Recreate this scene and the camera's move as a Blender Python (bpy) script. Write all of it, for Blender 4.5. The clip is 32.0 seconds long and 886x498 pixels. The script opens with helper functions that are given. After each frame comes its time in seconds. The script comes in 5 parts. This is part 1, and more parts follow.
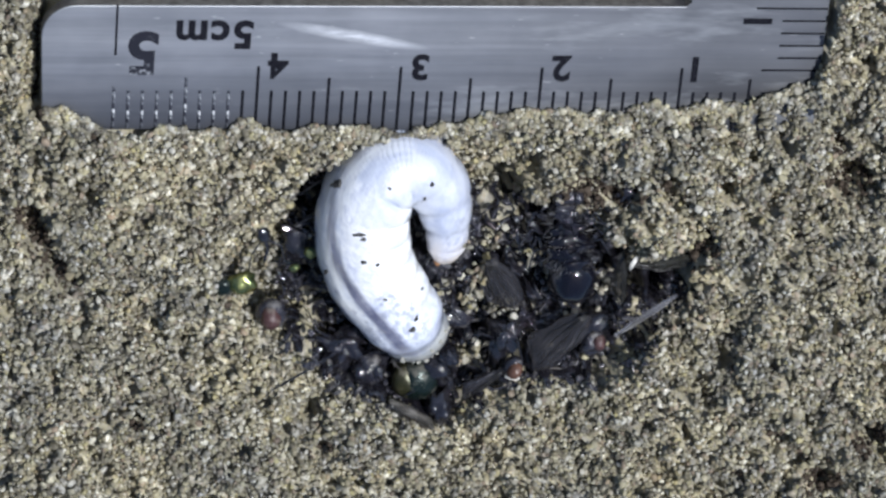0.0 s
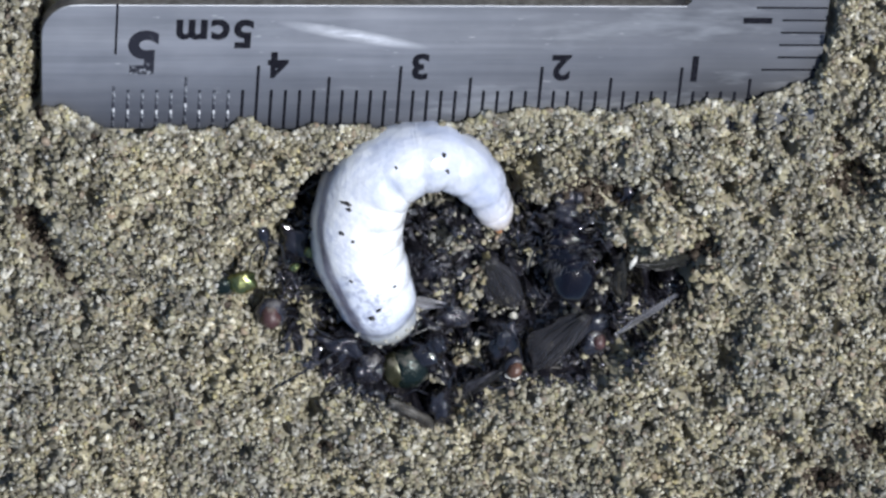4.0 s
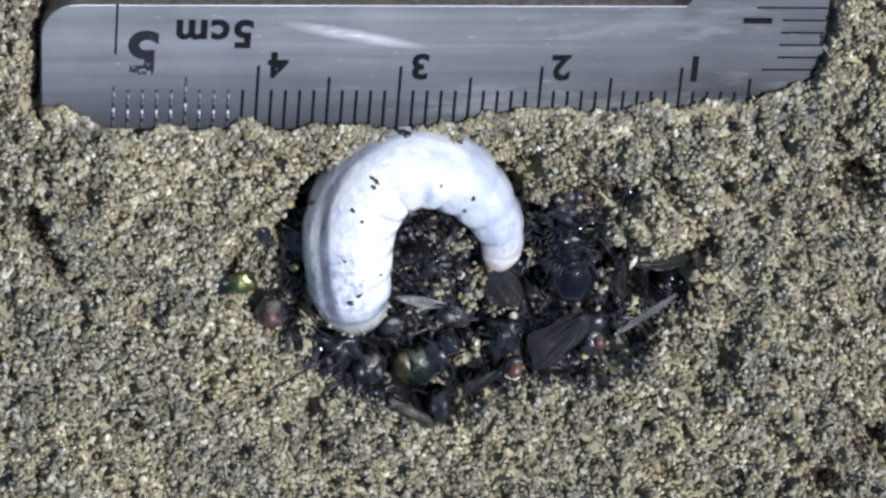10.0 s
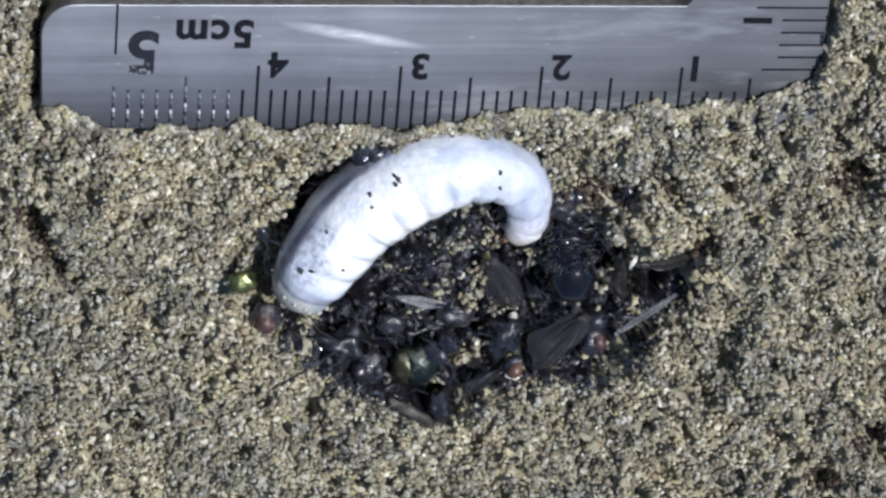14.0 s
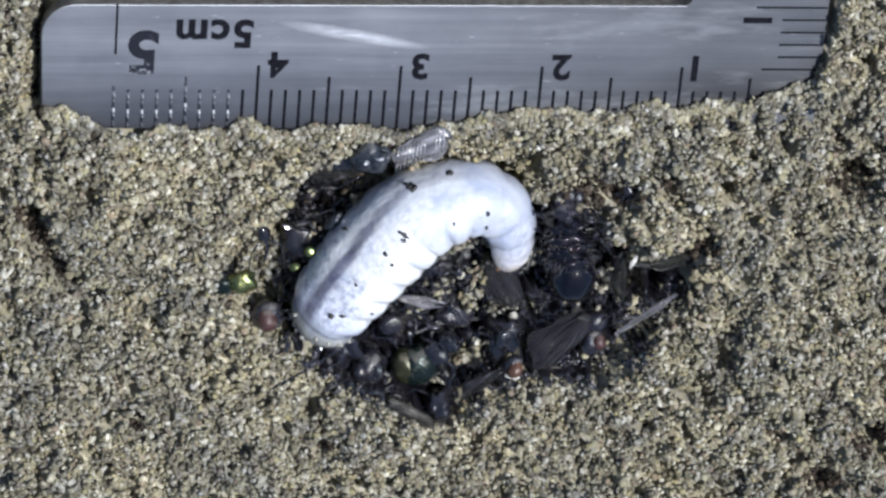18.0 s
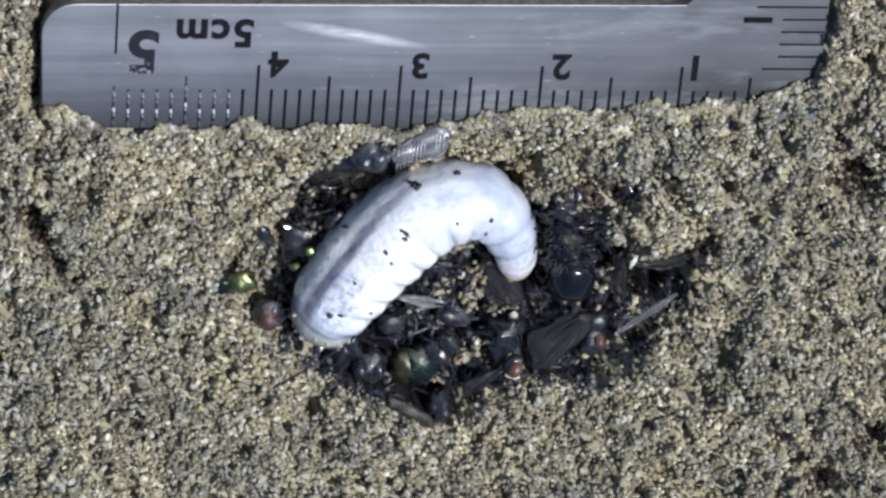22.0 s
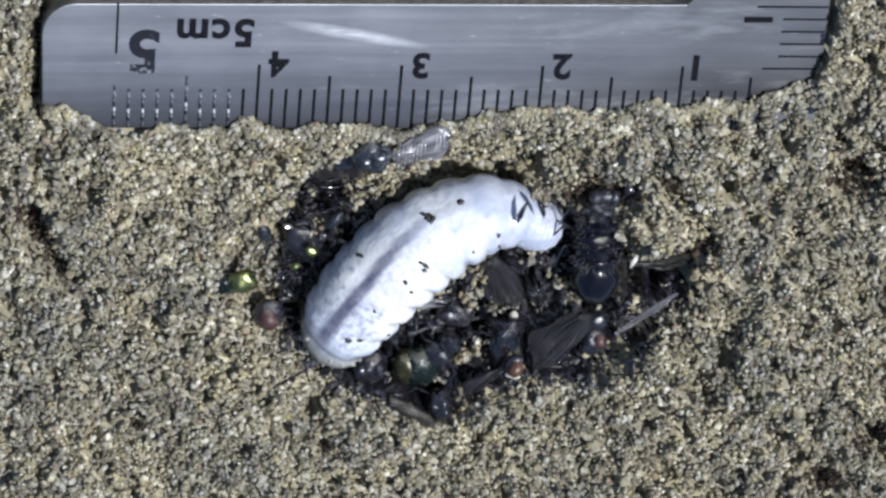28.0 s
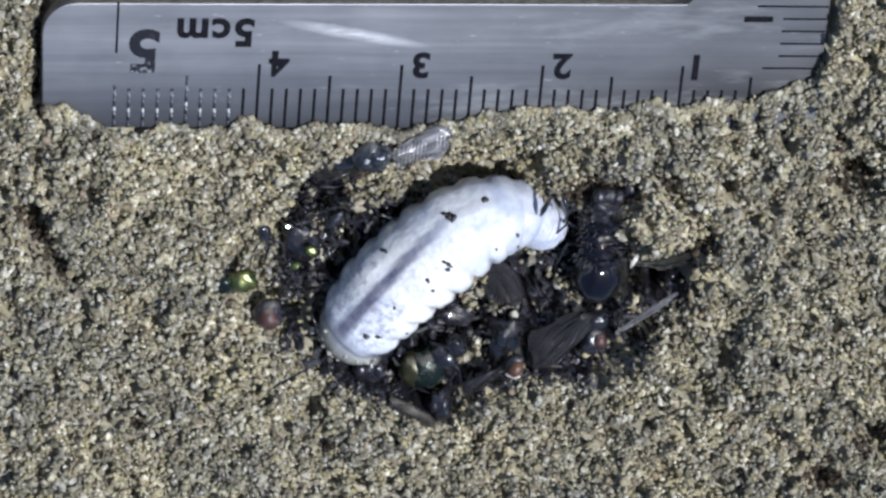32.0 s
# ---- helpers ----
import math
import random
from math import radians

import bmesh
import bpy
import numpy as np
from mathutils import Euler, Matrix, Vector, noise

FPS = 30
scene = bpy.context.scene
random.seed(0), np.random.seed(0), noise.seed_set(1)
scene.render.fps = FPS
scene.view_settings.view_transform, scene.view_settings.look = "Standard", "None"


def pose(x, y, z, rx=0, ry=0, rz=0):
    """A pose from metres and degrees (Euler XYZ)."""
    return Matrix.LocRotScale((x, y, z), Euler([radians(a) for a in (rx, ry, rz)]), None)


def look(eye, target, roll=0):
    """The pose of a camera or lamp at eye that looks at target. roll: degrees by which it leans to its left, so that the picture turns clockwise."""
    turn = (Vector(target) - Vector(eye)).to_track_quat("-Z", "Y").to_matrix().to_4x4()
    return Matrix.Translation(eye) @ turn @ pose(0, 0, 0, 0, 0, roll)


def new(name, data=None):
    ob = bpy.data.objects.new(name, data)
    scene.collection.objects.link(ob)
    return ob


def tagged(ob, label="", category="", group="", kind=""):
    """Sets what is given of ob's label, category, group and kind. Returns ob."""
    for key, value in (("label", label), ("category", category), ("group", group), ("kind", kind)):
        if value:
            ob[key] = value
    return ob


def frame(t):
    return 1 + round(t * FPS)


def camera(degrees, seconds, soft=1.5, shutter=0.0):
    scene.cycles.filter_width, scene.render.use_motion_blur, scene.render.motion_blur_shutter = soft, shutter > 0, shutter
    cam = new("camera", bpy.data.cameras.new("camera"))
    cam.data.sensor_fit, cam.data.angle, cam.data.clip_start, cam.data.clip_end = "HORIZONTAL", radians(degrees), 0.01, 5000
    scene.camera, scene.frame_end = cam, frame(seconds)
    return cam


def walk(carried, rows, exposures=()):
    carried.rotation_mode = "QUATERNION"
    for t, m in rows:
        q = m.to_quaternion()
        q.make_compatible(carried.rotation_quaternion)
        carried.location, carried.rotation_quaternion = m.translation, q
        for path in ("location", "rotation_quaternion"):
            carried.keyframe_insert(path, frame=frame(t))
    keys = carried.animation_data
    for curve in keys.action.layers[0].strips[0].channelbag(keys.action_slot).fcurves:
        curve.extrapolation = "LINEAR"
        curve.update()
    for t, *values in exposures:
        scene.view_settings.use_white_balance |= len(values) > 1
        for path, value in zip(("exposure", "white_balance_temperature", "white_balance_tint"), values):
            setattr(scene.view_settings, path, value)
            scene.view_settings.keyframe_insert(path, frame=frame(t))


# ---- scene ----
MM = 0.001


def drift(right, up):
    """The camera's stand, moved by millimetres along its own right and up."""
    return CAMPOSE @ pose(right * MM, up * MM, 0)


CAMPOSE = pose(-0.023881, 0.163787, 0.276368, -32.4110, -7.1251, 4.3925)
cam = camera(11, 32.0, soft=2.7)
walk(cam, [
    (0.0, drift(0, 0)), (1.0, drift(0, -0.035)), (3.5, drift(0, -0.05)), (17.0, drift(0, -0.06)),
    (20.5, drift(-0.01, -0.09)), (25.5, drift(-0.03, -0.10)), (29.5, drift(-0.055, -0.13)), (32.0, drift(-0.06, -0.145)),
], [(0.0, 0.14, 6100, 10), (32.0, 0.14, 6100, 10)])

# ---- light: clear sky and one high sun, from the north-east ----
SUN_ELEV, SUN_AZ = 63.0, 36.0
world = bpy.data.worlds.new("world")
scene.world = world
world.use_nodes = True
sky = world.node_tree.nodes.new("ShaderNodeTexSky")
sky.sky_type, sky.sun_disc = "NISHITA", False
sky.sun_elevation, sky.sun_rotation = radians(SUN_ELEV), radians(90 - SUN_AZ)
world.node_tree.links.new(sky.outputs["Color"], world.node_tree.nodes["Background"].inputs["Color"])
world.node_tree.nodes["Background"].inputs["Strength"].default_value = 0.09
sun = bpy.data.lights.new("sun", "SUN")
sun.energy, sun.angle, sun.color = 5.0, radians(1.0), (1.0, 0.975, 0.945)
sun_ob = new("sun", sun)
sun_ob.matrix_basis = look((math.cos(radians(SUN_AZ)) * math.cos(radians(SUN_ELEV)), math.sin(radians(SUN_AZ)) * math.cos(radians(SUN_ELEV)), math.sin(radians(SUN_ELEV))), (0, 0, 0))


# ---- materials ----
def material(name, rough=0.5, metal=0.0, color=(0.5, 0.5, 0.5), spec=0.5):
    m = bpy.data.materials.new(name)
    m.use_nodes = True
    b = m.node_tree.nodes["Principled BSDF"]
    b.inputs["Base Color"].default_value = (*color, 1)
    b.inputs["Roughness"].default_value, b.inputs["Metallic"].default_value = rough, metal
    b.inputs["Specular IOR Level"].default_value = spec
    return m, m.node_tree, b


def node(tree, kind, **values):
    n = tree.nodes.new(kind)
    for key, value in values.items():
        n.inputs[key].default_value = value
    return n


def ramp(tree, fac, stops, mode="LINEAR"):
    r = tree.nodes.new("ShaderNodeValToRGB")
    r.color_ramp.interpolation = mode
    while len(r.color_ramp.elements) < len(stops):
        r.color_ramp.elements.new(0.5)
    for e, (p, c) in zip(r.color_ramp.elements, stops):
        e.position, e.color = p, (*c, 1) if len(c) == 3 else c
    tree.links.new(fac, r.inputs["Fac"])
    return r.outputs["Color"]


def noise_tex(tree, scale, detail=3.0, rough=0.55, stretch=None, co=None):
    co = co or tree.nodes.new("ShaderNodeTexCoord").outputs["Object"]
    if stretch:
        mp = tree.nodes.new("ShaderNodeMapping")
        mp.inputs["Scale"].default_value = stretch
        tree.links.new(co, mp.inputs["Vector"])
        co = mp.outputs["Vector"]
    n = node(tree, "ShaderNodeTexNoise", Scale=scale, Detail=detail, Roughness=rough)
    tree.links.new(co, n.inputs["Vector"])
    return n.outputs["Fac"]


def mix(tree, fac, a, b, blend="MIX"):
    m = tree.nodes.new("ShaderNodeMix")
    m.data_type, m.blend_type = "RGBA", blend
    for sock, value in ((m.inputs[0], fac), (m.inputs[6], a), (m.inputs[7], b)):
        if isinstance(value, (int, float)):
            sock.default_value = value
        elif isinstance(value, tuple):
            sock.default_value = (*value, 1)
        else:
            tree.links.new(value, sock)
    return m.outputs[2]


def bump(tree, bsdf, height, strength, distance):
    b = node(tree, "ShaderNodeBump", Strength=strength, Distance=distance)
    tree.links.new(height, b.inputs["Height"])
    tree.links.new(b.outputs["Normal"], bsdf.inputs["Normal"])


def sand_material(name, island):
    m, t, b = material(name, 0.55, spec=0.45)
    if island:
        pick = t.nodes.new("ShaderNodeNewGeometry").outputs["Random Per Island"]
    else:
        pick = ramp(t, noise_tex(t, 1500, 4, 0.7), [(0.25, (0, 0, 0)), (0.75, (1, 1, 1))])
    col = ramp(t, pick, [
        (0.0, (0.05, 0.047, 0.045)), (0.07, (0.15, 0.14, 0.12)), (0.18, (0.30, 0.275, 0.20)), (0.32, (0.40, 0.375, 0.265)),
        (0.46, (0.50, 0.475, 0.36)), (0.55, (0.36, 0.35, 0.33)), (0.64, (0.56, 0.545, 0.47)), (0.72, (0.38, 0.29, 0.23)),
        (0.77, (0.55, 0.515, 0.29)), (0.85, (0.70, 0.69, 0.62)), (0.93, (0.86, 0.855, 0.80)), (1.0, (0.95, 0.945, 0.92))])
    col = mix(t, 0.2, col, (0.45, 0.425, 0.34))
    col = mix(t, 0.4, col, ramp(t, noise_tex(t, 3200, 3, 0.6), [(0.3, (0.45, 0.44, 0.42)), (0.7, (1.25, 1.22, 1.12))]), "MULTIPLY")
    col = mix(t, 0.75, col, ramp(t, noise_tex(t, 130, 3, 0.6), [(0.3, (0.68, 0.70, 0.74)), (0.7, (1.18, 1.12, 0.98))]), "MULTIPLY")
    col = mix(t, 0.85, col, ramp(t, noise_tex(t, 520, 3, 0.6), [(0.34, (0.58, 0.57, 0.58)), (0.66, (1.32, 1.29, 1.2))]), "MULTIPLY")
    col = mix(t, 1.0, col, (0.845, 0.86, 0.875), "MULTIPLY")
    t.links.new(col, b.inputs["Base Color"])
    t.links.new(ramp(t, pick, [(0.0, (0.25,) * 3), (0.3, (0.6,) * 3), (0.5, (0.35,) * 3), (0.7, (0.55,) * 3), (0.93, (0.3,) * 3), (1.0, (0.14,) * 3)]), b.inputs["Roughness"])
    bump(t, b, noise_tex(t, 9000, 3, 0.6), 0.5, 0.00004)
    # quartz grains let light through to their far side
    glow = t.nodes.new("ShaderNodeBsdfTranslucent")
    t.links.new(col, glow.inputs["Color"])
    both = node(t, "ShaderNodeMixShader", Fac=0.33 if island else 0.15)
    t.links.new(b.outputs[0], both.inputs[1])
    t.links.new(glow.outputs[0], both.inputs[2])
    t.links.new(both.outputs[0], t.nodes["Material Output"].inputs["Surface"])
    return m


SAND = sand_material("sand_grain", True)
SAND_BED = sand_material("sand_bed", False)

STEEL, t, b = material("brushed_steel", 0.3, 0.95)
grain = noise_tex(t, 900, 4, 0.65, (0.03, 1.0, 1.0))
blot = noise_tex(t, 130, 4, 0.6)
col = mix(t, 0.5, ramp(t, blot, [(0.3, (0.20, 0.21, 0.23)), (0.7, (0.36, 0.37, 0.40))]), ramp(t, grain, [(0.3, (0.17, 0.18, 0.20)), (0.7, (0.38, 0.39, 0.415))]))
fine = ramp(t, noise_tex(t, 2600, 2, 0.5, (0.25, 1.0, 1.0)), [(0.70, (0, 0, 0)), (0.76, (1, 1, 1))])
col = mix(t, fine, col, (0.5, 0.51, 0.52))
# dim reflection painted as darker colour along the scale's edge, and pale scuffs across the blade
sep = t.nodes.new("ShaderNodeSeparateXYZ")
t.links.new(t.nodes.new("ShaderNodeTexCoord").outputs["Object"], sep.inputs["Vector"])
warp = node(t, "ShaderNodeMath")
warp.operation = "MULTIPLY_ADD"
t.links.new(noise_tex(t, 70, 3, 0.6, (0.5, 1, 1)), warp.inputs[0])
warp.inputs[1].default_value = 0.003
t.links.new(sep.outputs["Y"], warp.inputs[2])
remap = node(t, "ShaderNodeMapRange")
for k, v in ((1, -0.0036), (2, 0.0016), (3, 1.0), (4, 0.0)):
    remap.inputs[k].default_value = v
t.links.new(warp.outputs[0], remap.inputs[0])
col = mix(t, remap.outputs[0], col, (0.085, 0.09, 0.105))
# dimmer reflection painted into the colour, towards the right and low down
reflect_dim_x = node(t, "ShaderNodeMapRange")
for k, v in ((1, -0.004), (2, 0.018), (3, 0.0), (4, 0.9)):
    reflect_dim_x.inputs[k].default_value = v
t.links.new(sep.outputs["X"], reflect_dim_x.inputs[0])
reflect_dim_y = node(t, "ShaderNodeMapRange")
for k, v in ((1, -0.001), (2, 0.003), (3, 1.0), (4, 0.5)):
    reflect_dim_y.inputs[k].default_value = v
t.links.new(warp.outputs[0], reflect_dim_y.inputs[0])
col = mix(t, mix(t, 1.0, reflect_dim_x.outputs[0], reflect_dim_y.outputs[0], "MULTIPLY"), col, (0.06, 0.06, 0.064))
# a streak of glare painted as pale colour on the blade
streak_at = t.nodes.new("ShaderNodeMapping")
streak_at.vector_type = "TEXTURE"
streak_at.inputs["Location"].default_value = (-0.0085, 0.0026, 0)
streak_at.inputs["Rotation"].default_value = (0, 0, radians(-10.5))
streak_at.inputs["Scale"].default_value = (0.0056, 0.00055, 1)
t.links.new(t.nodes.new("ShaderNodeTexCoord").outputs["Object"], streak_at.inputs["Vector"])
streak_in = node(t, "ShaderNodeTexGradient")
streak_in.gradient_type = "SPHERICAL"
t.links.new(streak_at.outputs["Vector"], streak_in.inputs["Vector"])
glare_or_worn = mix(t, 1.0, streak_in.outputs["Color"], ramp(t, noise_tex(t, 700, 4, 0.7, (0.3, 1, 1)), [(0.35, (0.5,) * 3), (0.6, (1.6,) * 3)]), "MULTIPLY")
col = mix(t, glare_or_worn, col, (0.80, 0.81, 0.83))
scuff_at = t.nodes.new("ShaderNodeMapping")
scuff_at.inputs["Rotation"].default_value = (0, 0, radians(14))
scuff_at.inputs["Scale"].default_value = (0.22, 1.0, 1.0)
t.links.new(t.nodes.new("ShaderNodeTexCoord").outputs["Object"], scuff_at.inputs["Vector"])
scuff = node(t, "ShaderNodeTexNoise", Scale=210.0, Detail=5.0, Roughness=0.7)
t.links.new(scuff_at.outputs["Vector"], scuff.inputs["Vector"])
col = mix(t, ramp(t, scuff.outputs["Fac"], [(0.56, (0, 0, 0)), (0.72, (0.7,) * 3)]), col, (0.42, 0.435, 0.45))
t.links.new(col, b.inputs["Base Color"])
t.links.new(ramp(t, noise_tex(t, 300, 5, 0.7, (0.2, 1, 1)), [(0.3, (0.46,) * 3), (0.7, (0.58,) * 3)]), b.inputs["Roughness"])
bump(t, b, grain, 0.22, 0.00003)
STEEL_SIDE, t, b = material("sawn_steel_edge", 0.55, 0.8, (0.16, 0.16, 0.175))
t.links.new(ramp(t, noise_tex(t, 1400, 3, 0.6), [(0.3, (0.09, 0.09, 0.10)), (0.7, (0.22, 0.22, 0.24))]), b.inputs["Base Color"])

INK, t, b = material("black_ink", 0.9, spec=0.03)
t.links.new(ramp(t, noise_tex(t, 2500, 4, 0.7), [(0.35, (0.004, 0.004, 0.007)), (0.8, (0.02, 0.021, 0.026))]), b.inputs["Base Color"])
INK_WORN, t, b = material("worn_ink", 0.8, 0.0, spec=0.1)
t.links.new(ramp(t, noise_tex(t, 1500, 4, 0.7), [(0.46, (0.02, 0.021, 0.03)), (0.56, (0.12, 0.13, 0.15)), (0.64, (0.6, 0.61, 0.62))]), b.inputs["Base Color"])

# the big figure is rubbed away along one end
INK_RUBBED, t, b = material("rubbed_ink", 0.8, 0.0, spec=0.1)
sep = t.nodes.new("ShaderNodeSeparateXYZ")
t.links.new(t.nodes.new("ShaderNodeTexCoord").outputs["Object"], sep.inputs["Vector"])
rub = node(t, "ShaderNodeMapRange")
for k, v in ((1, 0.0018), (2, 0.0032), (3, 0.0), (4, 0.13)):
    rub.inputs[k].default_value = v
t.links.new(sep.outputs["Y"], rub.inputs[0])
rub_sum = node(t, "ShaderNodeMath")
rub_sum.operation = "ADD"
t.links.new(rub.outputs[0], rub_sum.inputs[0])
t.links.new(noise_tex(t, 1600, 4, 0.7), rub_sum.inputs[1])
t.links.new(ramp(t, rub_sum.outputs[0], [(0.60, (0.014, 0.015, 0.022)), (0.68, (0.16, 0.17, 0.19)), (0.80, (0.5, 0.51, 0.53))]), b.inputs["Base Color"])

LARVA, t, b = material("larva_skin", 0.38, spec=0.4)
b.inputs["Coat Weight"].default_value, b.inputs["Coat Roughness"].default_value = 1.0, 0.05
at_s = t.nodes.new("ShaderNodeAttribute")
at_s.attribute_name = "along"
at_d = t.nodes.new("ShaderNodeAttribute")
at_d.attribute_name = "stripe"
# the pattern runs on along the whole body, over all its rings
sep = t.nodes.new("ShaderNodeSeparateXYZ")
t.links.new(t.nodes.new("ShaderNodeTexCoord").outputs["Object"], sep.inputs["Vector"])
stretch_y = node(t, "ShaderNodeMath")
stretch_y.operation = "MULTIPLY"
t.links.new(at_s.outputs["Fac"], stretch_y.inputs[0])
stretch_y.inputs[1].default_value = 0.027
body = t.nodes.new("ShaderNodeCombineXYZ")
t.links.new(sep.outputs["X"], body.inputs["X"])
t.links.new(stretch_y.outputs[0], body.inputs["Y"])
t.links.new(sep.outputs["Z"], body.inputs["Z"])
body_co = body.outputs["Vector"]
at_f = t.nodes.new("ShaderNodeAttribute")
at_f.attribute_name = "flank"
skin = ramp(t, at_s.outputs["Fac"], [
    (0.0, (0.13, 0.125, 0.11)), (0.05, (0.34, 0.34, 0.32)), (0.078, (0.40, 0.41, 0.40)), (0.084, (0.10, 0.105, 0.13)), (0.092, (0.42, 0.45, 0.53)), (0.125, (0.78, 0.81, 0.87)), (0.2, (0.87, 0.885, 0.91)), (0.42, (0.91, 0.91, 0.905)), (0.56, (0.80, 0.82, 0.85)),
    (0.68, (0.63, 0.66, 0.74)), (0.88, (0.56, 0.59, 0.68)), (0.955, (0.72, 0.66, 0.60)), (1.0, (0.62, 0.47, 0.33))])
skin = mix(t, 1.0, skin, ramp(t, noise_tex(t, 420, 4, 0.6, co=body_co), [(0.36, (0.60, 0.63, 0.71)), (0.48, (0.77, 0.775, 0.79)), (0.60, (0.86, 0.86, 0.85))]), "MULTIPLY")
# cloudy blue-grey gut showing through the sides, in fine dots
cloud = ramp(t, noise_tex(t, 330, 3, 0.6, co=body_co), [(0.40, (0.15,) * 3), (0.56, (1, 1, 1))])
dots = ramp(t, noise_tex(t, 2300, 4, 0.75, co=body_co), [(0.47, (0, 0, 0)), (0.56, (0.7,) * 3)])
haze = mix(t, 1.0, cloud, at_f.outputs["Fac"], "MULTIPLY")
skin = mix(t, mix(t, 1.0, haze, (0.3, 0.3, 0.3), "MULTIPLY"), skin, (0.62, 0.67, 0.84))
skin = mix(t, mix(t, 1.0, dots, haze, "MULTIPLY"), skin, (0.36, 0.39, 0.53))
fleck = ramp(t, noise_tex(t, 1500, 4, 0.75, co=body_co), [(0.52, (0, 0, 0)), (0.59, (1, 1, 1))])
where = ramp(t, noise_tex(t, 210, 2, 0.5, co=body_co), [(0.51, (0, 0, 0)), (0.57, (0.8,) * 3)])
skin = mix(t, mix(t, 1.0, fleck, where, "MULTIPLY"), skin, (0.34, 0.36, 0.44))
skin = mix(t, mix(t, 0.55, at_d.outputs["Fac"], ramp(t, noise_tex(t, 700, 4, 0.7, co=body_co), [(0.35, (0.6,) * 3), (0.6, (1.0,) * 3)]), "MULTIPLY"), skin, (0.085, 0.085, 0.14))
t.links.new(skin, b.inputs["Base Color"])
bump(t, b, noise_tex(t, 800, 5, 0.66, co=body_co), 0.75, 0.00022)
wet = node(t, "ShaderNodeBump", Strength=1.0, Distance=0.00016)
t.links.new(noise_tex(t, 800, 1.5, 0.5, co=body_co), wet.inputs["Height"])
t.links.new(wet.outputs["Normal"], b.inputs["Coat Normal"])
JAW, t, b = material("amber_jaw", 0.3)
t.links.new(ramp(t, noise_tex(t, 1500), [(0.3, (0.20, 0.08, 0.03)), (0.7, (0.48, 0.27, 0.13))]), b.inputs["Base Color"])


def mottled(name, rough, metal, lo, hi, scale=900, spec=0.5, bumps=0.0, dust=0.0, relief=0.00012, wet=0.0):
    m, t, b = material(name, rough, metal, spec=spec)
    b.inputs["Coat Weight"].default_value, b.inputs["Coat Roughness"].default_value = wet, 0.04
    col = ramp(t, noise_tex(t, scale, 4, 0.65), [(0.32, lo), (0.68, hi)])
    if dust:
        lay = ramp(t, noise_tex(t, 750, 5, 0.72), [(0.56 - dust * 0.1, (0, 0, 0)), (0.66 - dust * 0.1, (min(1, dust * 1.6),) * 3)])
        col = mix(t, lay, col, (0.17, 0.155, 0.13))
        t.links.new(ramp(t, lay, [(0.0, (rough,) * 3), (0.5, (0.8,) * 3)]), b.inputs["Roughness"])
    t.links.new(col, b.inputs["Base Color"])
    if bumps:
        bump(t, b, noise_tex(t, scale * 2.2, 5, 0.68), bumps, relief)
    return m


CHITIN = mottled("black_chitin", 0.13, 0.0, (0.004, 0.004, 0.006), (0.016, 0.015, 0.019), 800, 0.55, 0.9, 0.0, 0.00009, 0.8)
GLOSS = mottled("glossy_blue_black_chitin", 0.06, 0.0, (0.003, 0.003, 0.007), (0.005, 0.005, 0.007), 300, 0.35, 0.6, 0.03, 0.00009, 0.25)
# black bristles made light grey: their reflection is put into the colour
HAIR = mottled("bristle_painted_sheen", 0.18, 0.2, (0.05, 0.05, 0.055), (0.16, 0.16, 0.165), 2000, 0.8)
CHITIN_DULL = mottled("dusty_chitin", 0.18, 0.0, (0.006, 0.006, 0.010), (0.030, 0.029, 0.036), 1000, 0.55, 0.9, 0.22, 0.00012, 0.5)
GREEN = mottled("green_metal_chitin", 0.27, 0.5, (0.004, 0.009, 0.010), (0.017, 0.029, 0.024), 420, 0.5, 0.5, 0.3)
OLIVE = mottled("olive_metal_chitin", 0.30, 0.5, (0.012, 0.014, 0.010), (0.075, 0.072, 0.032), 380, 0.5, 0.5, 0.3)
GOLD = mottled("gold_green_chitin", 0.26, 0.9, (0.05, 0.12, 0.07), (0.42, 0.38, 0.13), 650, 0.5, 0.5)
STEELBLUE = mottled("steel_blue_chitin", 0.2, 0.8, (0.03, 0.034, 0.042), (0.15, 0.16, 0.175), 700, 0.5, 0.8, 0.25, 0.0001)
EYE = mottled("red_brown_eye", 0.32, 0.0, (0.055, 0.028, 0.019), (0.11, 0.056, 0.037), 1500, 0.5, 0.4)
EYE_DULL = mottled("dull_brown_eye", 0.4, 0.0, (0.030, 0.014, 0.014), (0.085, 0.044, 0.042), 900, 0.4, 0.6, 0.4)
PALE = mottled("pale_face", 0.35, 0.0, (0.45, 0.44, 0.40), (0.8, 0.78, 0.7), 1800)
SPECK = mottled("soil_speck", 0.6, 0.0, (0.008, 0.008, 0.010), (0.05, 0.048, 0.045), 3000)
# dark colour for grains in hollows, standing for the shade there
SHADE_GRAIN = mottled("shade_dark_grain", 0.9, 0.0, (0.022, 0.017, 0.014), (0.085, 0.068, 0.052), 2500, 0.1)
PLEAT = mottled("silvery_pleat", 0.25, 0.3, (0.16, 0.16, 0.17), (0.42, 0.42, 0.44), 2500)
VEIN = mottled("wing_vein", 0.3, 0.0, (0.05, 0.048, 0.047), (0.20, 0.195, 0.19), 2500)


